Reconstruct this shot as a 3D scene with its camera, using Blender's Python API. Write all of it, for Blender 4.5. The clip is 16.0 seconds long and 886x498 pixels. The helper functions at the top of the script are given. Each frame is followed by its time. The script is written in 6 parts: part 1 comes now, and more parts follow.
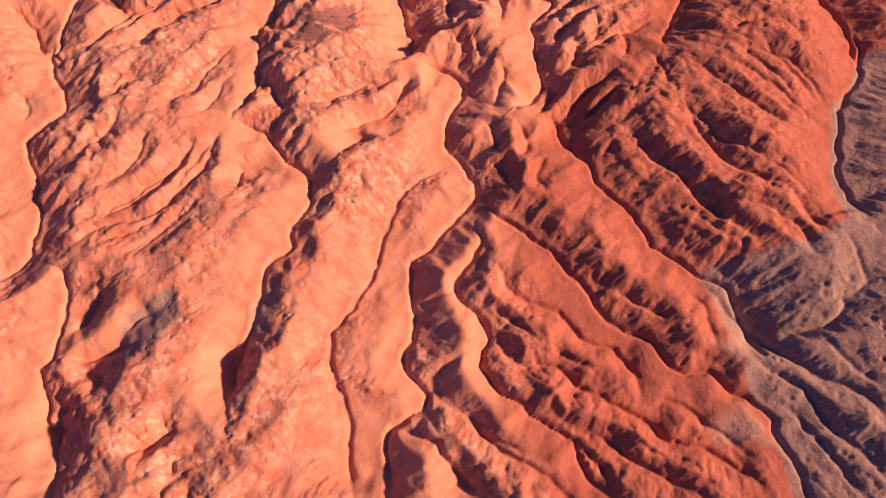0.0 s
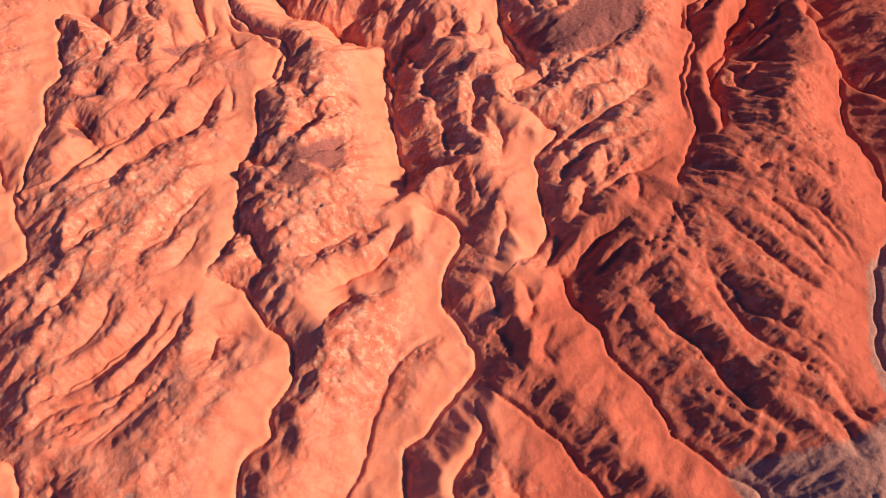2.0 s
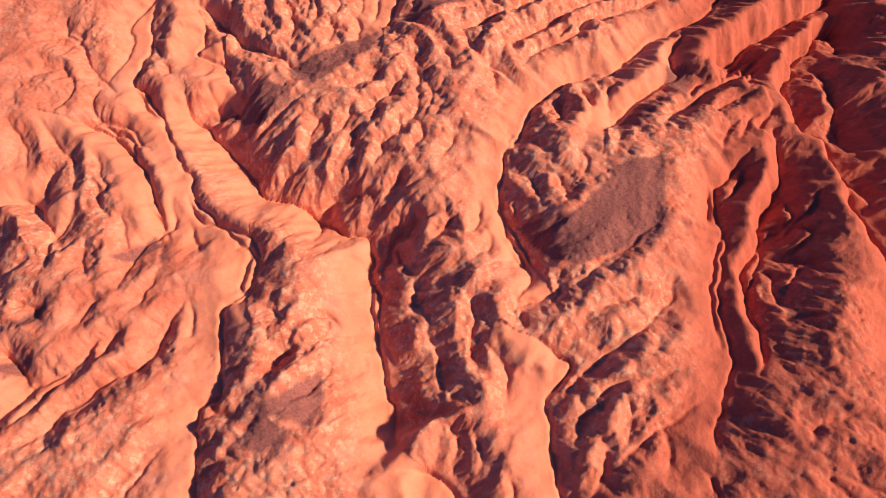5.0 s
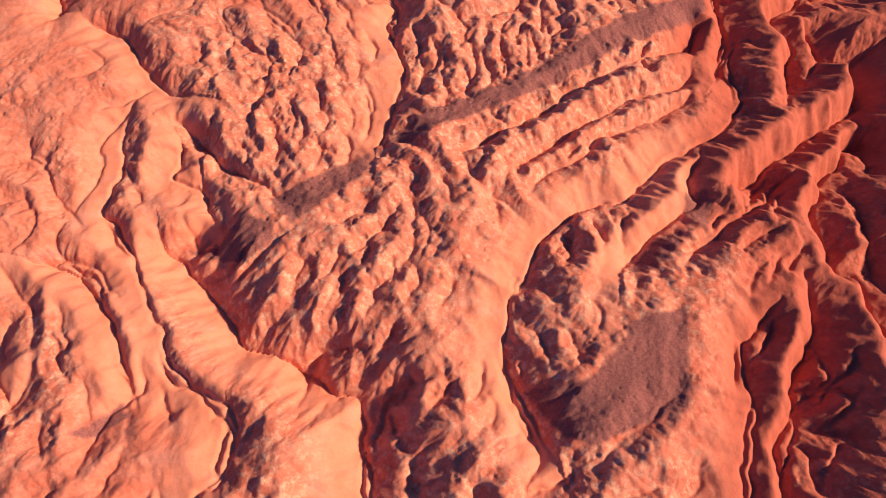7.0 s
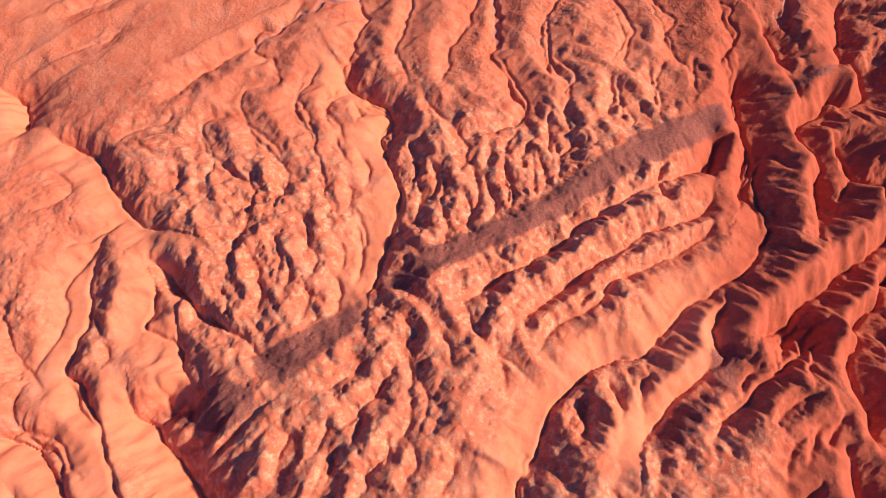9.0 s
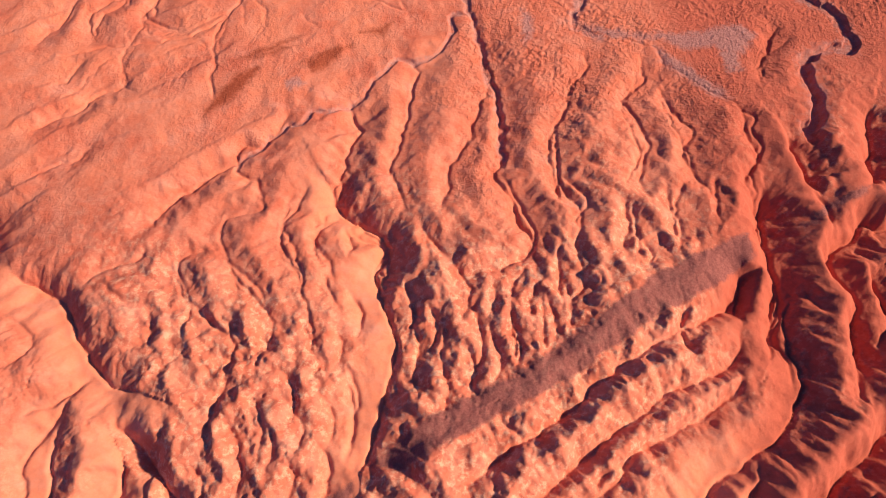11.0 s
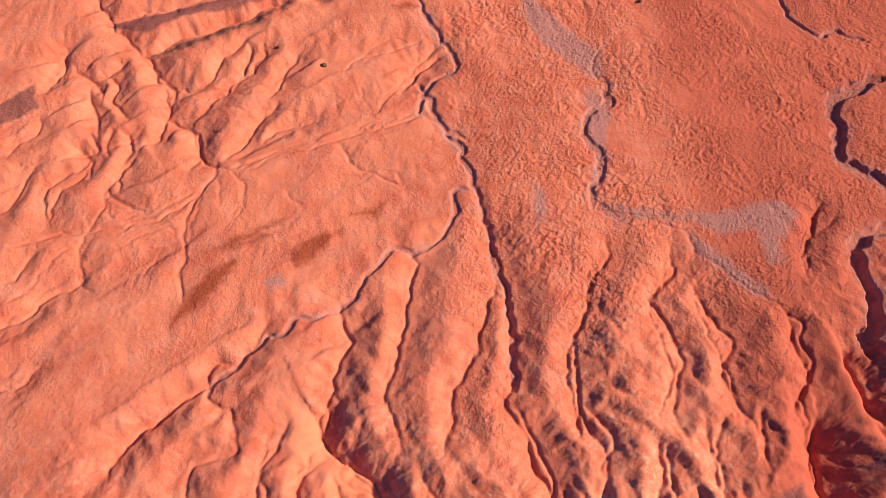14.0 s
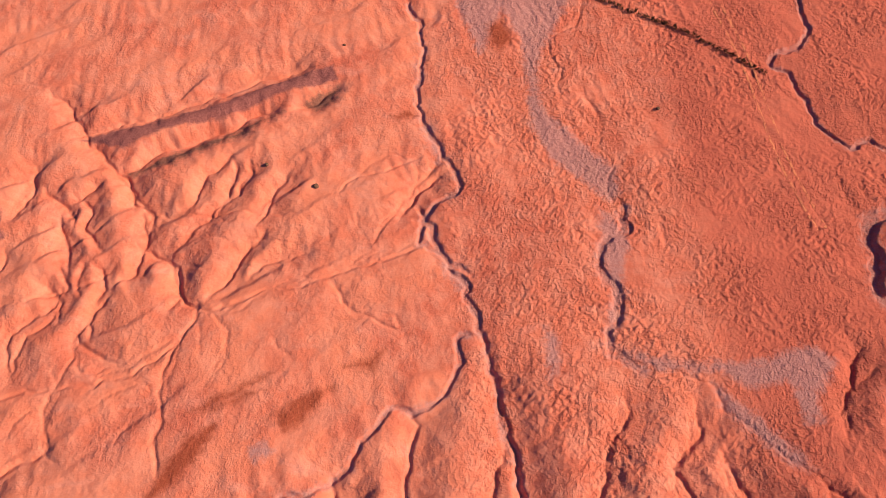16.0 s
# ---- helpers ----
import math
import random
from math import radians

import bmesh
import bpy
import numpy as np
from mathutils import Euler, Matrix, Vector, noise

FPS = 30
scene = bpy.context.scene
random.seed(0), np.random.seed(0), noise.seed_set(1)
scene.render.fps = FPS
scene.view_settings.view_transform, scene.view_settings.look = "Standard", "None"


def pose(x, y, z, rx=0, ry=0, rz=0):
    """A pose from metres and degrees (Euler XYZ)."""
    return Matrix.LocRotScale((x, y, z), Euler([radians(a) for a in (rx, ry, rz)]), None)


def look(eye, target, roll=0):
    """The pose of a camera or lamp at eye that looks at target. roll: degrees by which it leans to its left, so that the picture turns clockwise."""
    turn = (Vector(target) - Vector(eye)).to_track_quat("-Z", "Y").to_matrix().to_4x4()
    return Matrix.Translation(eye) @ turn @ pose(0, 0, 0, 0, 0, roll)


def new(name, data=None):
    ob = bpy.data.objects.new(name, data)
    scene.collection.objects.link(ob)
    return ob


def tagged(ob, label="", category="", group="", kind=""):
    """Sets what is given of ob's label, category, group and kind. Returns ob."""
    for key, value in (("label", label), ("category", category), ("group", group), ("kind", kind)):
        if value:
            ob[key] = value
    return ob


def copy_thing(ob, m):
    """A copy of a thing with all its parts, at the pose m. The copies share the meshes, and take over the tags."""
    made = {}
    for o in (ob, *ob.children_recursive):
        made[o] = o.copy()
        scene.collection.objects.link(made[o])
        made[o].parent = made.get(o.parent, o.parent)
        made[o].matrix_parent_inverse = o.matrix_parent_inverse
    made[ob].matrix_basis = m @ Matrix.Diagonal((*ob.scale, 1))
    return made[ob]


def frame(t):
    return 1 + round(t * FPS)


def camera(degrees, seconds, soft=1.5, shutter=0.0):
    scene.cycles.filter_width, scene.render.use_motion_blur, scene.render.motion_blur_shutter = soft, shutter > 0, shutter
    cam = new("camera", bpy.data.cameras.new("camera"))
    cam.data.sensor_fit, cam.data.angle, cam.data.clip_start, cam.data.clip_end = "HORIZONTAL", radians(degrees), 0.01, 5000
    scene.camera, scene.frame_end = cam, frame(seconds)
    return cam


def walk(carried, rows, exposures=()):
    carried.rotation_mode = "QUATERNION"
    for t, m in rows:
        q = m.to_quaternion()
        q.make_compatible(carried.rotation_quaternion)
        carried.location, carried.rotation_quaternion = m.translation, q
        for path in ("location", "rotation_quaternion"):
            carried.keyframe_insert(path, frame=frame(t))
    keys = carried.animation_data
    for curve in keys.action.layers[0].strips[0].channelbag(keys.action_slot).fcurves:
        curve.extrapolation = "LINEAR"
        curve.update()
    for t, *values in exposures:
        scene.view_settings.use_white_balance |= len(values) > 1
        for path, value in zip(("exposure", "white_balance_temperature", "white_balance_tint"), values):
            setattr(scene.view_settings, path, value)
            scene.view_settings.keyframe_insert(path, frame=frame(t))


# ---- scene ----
cam = camera(72.9, 16.0, soft=0.4)
METRES, EYE, TILT, LEAN, TURN = 189.6, 80.0, 0.0, 0.0, 0.0
ROWS = [
    (0.0, 0.0, 0.0, 0.0, -1.13, -66.27, 0.5),
    (0.5, 0.0009, 0.0287, 0.0013, -1.22, -65.87, 0.54),
    (1.0, 0.0019, 0.0585, 0.0027, -1.3, -65.52, 0.55),
    (1.5, 0.003, 0.0884, 0.004, -1.38, -65.19, 0.55),
    (2.0, 0.0039, 0.1187, 0.0055, -1.49, -64.93, 0.51),
    (2.5, 0.0053, 0.1492, 0.007, -1.58, -64.7, 0.53),
    (3.0, 0.0064, 0.18, 0.0086, -1.68, -64.51, 0.53),
    (3.5, 0.0075, 0.2105, 0.0102, -1.78, -64.31, 0.51),
    (4.0, 0.0086, 0.2407, 0.0119, -1.91, -64.15, 0.48),
    (6.5, 0.0141, 0.3949, 0.0219, -2.37, -63.5, 0.36),
    (7.0, 0.0155, 0.4261, 0.0242, -2.43, -63.39, 0.37),
    (7.5, 0.0167, 0.4574, 0.0266, -2.47, -63.29, 0.37),
    (8.0, 0.0181, 0.4887, 0.029, -2.53, -63.17, 0.38),
    (8.5, 0.0194, 0.5205, 0.0317, -2.58, -63.08, 0.38),
    (9.0, 0.0206, 0.5524, 0.0346, -2.64, -63.02, 0.4),
    (11.5, 0.027, 0.7112, 0.0487, -2.97, -62.66, 0.4),
    (12.0, 0.0281, 0.7427, 0.0517, -3.0, -62.54, 0.38),
    (12.5, 0.0293, 0.774, 0.0548, -3.04, -62.42, 0.36),
    (13.0, 0.0301, 0.8057, 0.0578, -3.09, -62.31, 0.33),
    (13.5, 0.0316, 0.8372, 0.0608, -3.13, -62.17, 0.37),
    (14.0, 0.0329, 0.8687, 0.0641, -3.16, -62.04, 0.4),
    (14.5, 0.0338, 0.9004, 0.0673, -3.22, -61.93, 0.4),
    (15.0, 0.0353, 0.932, 0.0707, -3.24, -61.79, 0.44),
    (15.5, 0.0363, 0.964, 0.0743, -3.27, -61.67, 0.42),
    (16.0, 0.0373, 0.996, 0.078, -3.32, -61.58, 0.4),
]
walk(cam, [(t, pose(0, 0, EYE, TILT, LEAN, TURN) @ pose(METRES * x, METRES * y, METRES * z, 90 + pitch, roll, yaw)) for t, x, y, z, yaw, pitch, roll in ROWS],
     [(0.0, 0.49, 5900, 27)])

# ---- low sun from the east through dust haze ----
SUN_UP, SUN_FROM = radians(30), radians(357)      # height over the ground, bearing of the sun seen from the place (counter-clockwise from +x)
SUN_POWER, SKY_POWER = 5.3, 0.037
to_sun = Vector((math.cos(SUN_FROM) * math.cos(SUN_UP), math.sin(SUN_FROM) * math.cos(SUN_UP), math.sin(SUN_UP)))
lamp = bpy.data.lights.new("sun", "SUN")
lamp.energy, lamp.angle, lamp.color = SUN_POWER, radians(3.0), (1.0, 0.75, 0.33)
sun = new("sun", lamp)
sun.matrix_world = look(to_sun * 300, (0, 0, 0))
world = bpy.data.worlds.new("sky")
world.use_nodes = True
scene.world = world
sky = world.node_tree.nodes.new("ShaderNodeTexSky")
sky.sky_type, sky.sun_disc = "NISHITA", False
sky.air_density, sky.dust_density, sky.ozone_density = 1.2, 0.4, 9.0      # dust in the air
sky.sun_elevation, sky.sun_rotation = SUN_UP, radians(90) - SUN_FROM
world.node_tree.nodes["Background"].inputs["Strength"].default_value = SKY_POWER
world.node_tree.links.new(sky.outputs[0], world.node_tree.nodes["Background"].inputs["Color"])


# ---- materials ----
class Nodes:
    """Small helper round one node tree."""
    def __init__(self, name):
        self.mat = bpy.data.materials.new(name)
        self.mat.use_nodes = True
        self.tree = self.mat.node_tree
        self.bsdf = self.tree.nodes["Principled BSDF"]
        self.geo = self.tree.nodes.new("ShaderNodeNewGeometry").outputs["Position"]

    def set(self, node, key, value):
        socket = node.inputs[key]
        if isinstance(value, bpy.types.NodeSocket):
            self.tree.links.new(value, socket)
        else:
            socket.default_value = value

    def noise(self, scale, detail=4.0, rough=0.55, stretch=None, turn=0.0, warp=0.0):
        where = self.geo
        if stretch:
            m = self.tree.nodes.new("ShaderNodeMapping")
            self.set(m, "Vector", where)
            m.inputs["Rotation"].default_value = (0, 0, turn)
            m.inputs["Scale"].default_value = stretch
            where = m.outputs[0]
        n = self.tree.nodes.new("ShaderNodeTexNoise")
        self.set(n, "Vector", where)
        for key, value in (("Scale", scale), ("Detail", detail), ("Roughness", rough), ("Distortion", warp)):
            n.inputs[key].default_value = value
        return n.outputs["Fac"]

    def ramp(self, fac, a, b):
        n = self.tree.nodes.new("ShaderNodeMapRange")
        n.interpolation_type = "SMOOTHSTEP"
        for key, value in (("Value", fac), ("From Min", a), ("From Max", b)):
            self.set(n, key, value)
        return n.outputs["Result"]

    def math(self, op, a, b):
        n = self.tree.nodes.new("ShaderNodeMath")
        n.operation = op
        self.set(n, 0, a)
        self.set(n, 1, b)
        return n.outputs[0]

    def mix(self, fac, a, b, kind="MIX"):
        n = self.tree.nodes.new("ShaderNodeMix")
        n.data_type, n.blend_type = "RGBA", kind
        self.set(n, 0, fac)
        for k, c in ((6, a), (7, b)):
            self.set(n, k, (*c, 1) if isinstance(c, tuple) else c)
        return n.outputs[2]

    def attribute(self, name):
        n = self.tree.nodes.new("ShaderNodeAttribute")
        n.attribute_name = name
        return n.outputs["Fac"]

    def bump(self, height, distance, strength=1.0, below=None):
        n = self.tree.nodes.new("ShaderNodeBump")
        n.inputs["Strength"].default_value, n.inputs["Distance"].default_value = strength, distance
        self.set(n, "Height", height)
        if below:
            self.set(n, "Normal", below)
        return n.outputs[0]

    def done(self, color, normal=None, rough=0.95):
        self.set(self.bsdf, "Base Color", color)
        self.set(self.bsdf, "Roughness", rough)
        self.bsdf.inputs["Specular IOR Level"].default_value = 0.15
        if normal:
            self.set(self.bsdf, "Normal", normal)
        return self.mat


def earth_material():
    """Red clay and sandstone dust, with beds of grey, mauve and bluish silt."""
    n = Nodes("red_earth")
    big = n.ramp(n.noise(0.035, 5, 0.6, warp=0.6), 0.35, 0.68)
    mid = n.ramp(n.noise(0.35, 6, 0.65), 0.35, 0.7)
    fine = n.noise(3.0, 6, 0.7)
    grit = n.noise(14.0, 4, 0.7)
    color = n.mix(big, (0.67, 0.199, 0.143), (0.57, 0.15, 0.111))
    # sunlit paleness of the ravine banks put into the colour; also pale western plain
    color = n.mix(n.math("MULTIPLY", n.ramp(n.attribute("lit_dust"), 0.15, 0.9), 0.75), color, (0.8, 0.281, 0.195))
    color = n.mix(n.math("MULTIPLY", mid, 0.6), color, (0.73, 0.31, 0.26))
    color = n.mix(n.math("MULTIPLY", n.ramp(n.noise(0.12, 5, 0.6, (1, 2.2, 1), 0.5), 0.55, 0.75), 0.45), color, (0.7, 0.33, 0.312))
    # eastern clay: redder, and painted darker where its slopes turn from the sun
    color = n.mix(n.ramp(n.math("ADD", n.attribute("east"), n.math("MULTIPLY", n.math("SUBTRACT", n.noise(0.08, 5, 0.6), 0.5), 0.5)), 0.1, 0.9), color, n.mix(mid, (0.52, 0.135, 0.105), (0.43, 0.108, 0.085)))
    color = n.mix(n.math("MULTIPLY", n.attribute("crust"), n.ramp(n.noise(0.9, 6, 0.7), 0.47, 0.66)), color, (0.74, 0.40, 0.33))      # pale salty crust on the rough ground
    edge = n.math("MULTIPLY", n.math("SUBTRACT", n.noise(0.7, 7, 0.7), 0.5), 0.6)
    for name, dark, pale, most in (("grey", (0.27, 0.15, 0.16), (0.42, 0.26, 0.27), 0.8),
                             ("mauve", (0.19, 0.068, 0.082), (0.31, 0.122, 0.138), 0.9),
                             ("blue", (0.33, 0.18, 0.22), (0.48, 0.28, 0.33), 0.75),
                             ("dark", (0.1, 0.053, 0.053), (0.2, 0.107, 0.107), 0.85),
                             ("rust", (0.3, 0.063, 0.039), (0.38, 0.097, 0.058), 0.95),
                             ("sand", (0.46, 0.233, 0.208), (0.62, 0.359, 0.338), 0.65)):
        fac = n.math("MULTIPLY", n.ramp(n.math("ADD", n.attribute(name), n.math("MULTIPLY", edge, 1.0 if name in ("grey", "mauve") else 2.2)), *((0.38, 0.62) if name in ("grey", "mauve") else (0.25, 0.85))), most)
        color = n.mix(fac, color, n.mix(n.ramp(fine, 0.35, 0.65), dark, pale))
    color = n.mix(n.math("MULTIPLY", n.ramp(fine, 0.3, 0.7), 0.2), color, n.mix(1.0, color, (0.62, 0.533, 0.533), "MULTIPLY"))
    clumps = n.math("MULTIPLY", n.ramp(n.noise(1.5, 3, 0.65), 0.4, 0.75), n.math("MULTIPLY", n.attribute("scrub"), n.ramp(n.noise(0.09, 4, 0.6), 0.32, 0.62)))
    loose = n.math("SUBTRACT", 1.0, n.math("MULTIPLY", n.attribute("lit_dust"), 0.65))      # weaker bump on the smooth sunny banks and the pale plain
    normal = n.bump(n.math("MULTIPLY", n.noise(1.1, 3, 0.6), loose), 0.28, 0.5)
    normal = n.bump(clumps, 0.4, 0.7, normal)
    normal = n.bump(n.math("MULTIPLY", fine, loose), 0.12, 0.5, normal)
    normal = n.bump(n.math("MULTIPLY", n.noise(6.5, 5, 0.75), loose), 0.04, 0.4, normal)
    normal = n.bump(grit, 0.02, 0.4, normal)
    return n.done(color, normal)


EARTH = earth_material()

# ---- the land as a field of heights ----
STEP = 0.22
X0, X1, Y0, Y1 = -82.0, 106.0, -6.0, 303.0
xs, ys = np.arange(X0, X1, STEP), np.arange(Y0, Y1, STEP)
X, Y = np.meshgrid(xs, ys)
NX, NY = len(xs), len(ys)


def hashed(i, j, seed):
    n = (i.astype(np.int64) * 374761393 + j.astype(np.int64) * 668265263 + seed * 974634541) & 0xFFFFFFFF
    n = ((n ^ (n >> 13)) * 1274126177) & 0xFFFFFFFF
    return ((n ^ (n >> 16)) & 0xFFFFFF) / float(0x1000000)


def grain(x, y, seed=0):
    """Gradient noise, about -1 to 1."""
    i, j = np.floor(x), np.floor(y)
    u, v = x - i, y - j
    su, sv = u * u * u * (u * (u * 6 - 15) + 10), v * v * v * (v * (v * 6 - 15) + 10)
    out = 0
    for a in (0, 1):
        for b in (0, 1):
            turn = hashed(i + a, j + b, seed) * 2 * np.pi
            w = (su if a else 1 - su) * (sv if b else 1 - sv)
            out = out + w * (np.cos(turn) * (u - a) + np.sin(turn) * (v - b))
    return out * 1.5


def layers(x, y, seed, octaves, gain=0.5):
    return sum(gain ** k * grain(x * 2.03 ** k, y * 2.03 ** k, seed + 17 * k) for k in range(octaves))


def domes(x, y, seed):
    """Close-packed rounded mounds with creases between them, 0 to 1."""
    i, j = np.floor(x), np.floor(y)
    near = np.full(x.shape, 9.0)
    for a in (-1, 0, 1):
        for b in (-1, 0, 1):
            px, py = i + a + hashed(i + a, j + b, seed), j + b + hashed(i + a, j + b, seed + 7)
            near = np.minimum(near, ((px - x) ** 2 + (py - y) ** 2) * (0.7 + 0.9 * hashed(i + a, j + b, seed + 11)))
    return np.clip(1 - near, 0, 1)


def spurs(strike, long, wide, seed):
    """Rounded spurs parted by sharp little valleys, drawn out along the strike."""
    a = math.radians(strike)
    wx, wy = X + 2.2 * grain(X / 11, Y / 11, seed + 5) + 0.6 * grain(X / 3, Y / 3, seed + 7), Y + 2.2 * grain(X / 11, Y / 11, seed + 6) + 0.6 * grain(X / 3, Y / 3, seed + 8)
    u, v = (wx * math.cos(a) + wy * math.sin(a)) / long, (-wx * math.sin(a) + wy * math.cos(a)) / wide
    big = np.abs(grain(u, v, seed))
    mid = np.abs(grain(2.3 * u + 5, 2.3 * v, seed + 1))
    tiny = np.abs(grain(5.1 * u + 9, 5.1 * v, seed + 2))
    return 1.5 * big + (0.35 + 0.5 * big) * (0.75 * mid + 0.4 * tiny * (0.5 + mid))


def pocks(x, y, seed, share=0.35):
    """Scattered small round pits, 0 to 1."""
    i, j = np.floor(x), np.floor(y)
    out = np.zeros(x.shape)
    for a in (-1, 0, 1):
        for b in (-1, 0, 1):
            live = hashed(i + a, j + b, seed + 3) < share
            px, py = i + a + hashed(i + a, j + b, seed), j + b + hashed(i + a, j + b, seed + 7)
            size = 0.2 + 0.3 * hashed(i + a, j + b, seed + 9)
            out = np.maximum(out, live * np.clip(1 - ((px - x) ** 2 + (py - y) ** 2) / size ** 2, 0, 1))
    return out


def base_level(x, y):
    u, v = x / 80.0, (np.clip(y, -10, 320) - 140.0) / 140.0
    u = np.clip(u, -1.3, 1.5)
    return 5.06 - 0.06 * u + 0.73 * v - 0.26 * u * u - 2.78 * u * v + 5.76 * v * v + 1.54 * u * v * v + 1.18 * v ** 3 - 0.86 * u * u * v


WX = X + 0.3 * grain(X / 5.0, Y / 5.0, 3) + 0.2 * grain(X / 1.7, Y / 1.7, 4)
WY = Y + 0.3 * grain(X / 5.0, Y / 5.0, 5) + 0.2 * grain(X / 1.7, Y / 1.7, 6)
relief = np.zeros_like(X)         # depth of the great ravines
minor = np.zeros_like(X)          # gullies and rills that feed them
owner = np.zeros(X.shape, np.int32)
calm = np.zeros_like(X)          # smooth sunny banks
carve = np.zeros_like(X)
slots = np.zeros_like(X)         # the narrow beds that the last floods cut
things = []                      # name, label, category, group of every landform, by its number in owner
hollow = np.zeros_like(X)
lee = np.zeros(X.shape, bool)     # the steep shaded bank of each
MASKS = {k: np.zeros_like(X) for k in ("grey", "mauve", "blue", "dark", "rust", "sand")}
MASKS["east"] = np.clip((X - np.interp(Y, [0, 45, 60, 80, 110, 150, 200, 300], [0, 2, 12, 28, 37, 40, 40, 44])) / 14, 0, 1) * np.interp(Y, [170, 196], [1, 0.7])      # redder eastern clay, with the shade of its west-facing slopes put into the colour


def smooth_line(points, gap=1.2):
    """A curve through the points."""
    p = np.array(points, float)
    p = np.vstack([2 * p[0] - p[1], p, 2 * p[-1] - p[-2]])
    out = []
    for k in range(1, len(p) - 2):
        a, b, c, d = p[k - 1:k + 3]
        for t in np.linspace(0, 1, max(1, int(np.linalg.norm(c - b) / gap)), endpoint=False):
            out.append(0.5 * (2 * b + (c - a) * t + (2 * a - 5 * b + 4 * c - d) * t * t + (3 * b - a - 3 * c + d) * t ** 3))
    return np.array(out + [p[-2]])


def winding(line, much, seed):
    """The line with the small bends of running water."""
    s = np.concatenate([[0], np.cumsum(np.linalg.norm(np.diff(line, axis=0), axis=1))])
    dx = grain(s * 0.22, s * 0 + seed, 901) + 0.6 * grain(s * 0.6, s * 0 + seed, 902)
    dy = grain(s * 0.22, s * 0 + seed, 903) + 0.6 * grain(s * 0.6, s * 0 + seed, 904)
    return line + much * np.stack([dx, dy], -1)


def window(line, reach):
    lo, hi = line.min(0) - reach, line.max(0) + reach
    i0, i1 = np.searchsorted(xs, (lo[0], hi[0]))
    j0, j1 = np.searchsorted(ys, (lo[1], hi[1]))
    return slice(j0, j1), slice(i0, i1)


def along(line, box):
    """For every place in the box: way to the line, side (positive to the right of it), way along it."""
    x, y = WX[box], WY[box]
    best, side, s = np.full(x.shape, 1e9), np.zeros(x.shape), np.zeros(x.shape)
    run = 0.0
    for a, b in zip(line[:-1], line[1:]):
        d = b - a
        n = float(np.hypot(*d)) + 1e-9
        t = np.clip(((x - a[0]) * d[0] + (y - a[1]) * d[1]) / n ** 2, 0, 1)
        ex, ey = x - a[0] - t * d[0], y - a[1] - t * d[1]
        q = ex * ex + ey * ey
        m = q < best
        best[m] = q[m]
        side[m] = (ex * d[1] - ey * d[0])[m] / n
        s[m] = run + t[m] * n
        run += n
    return np.sqrt(best), side, s, run


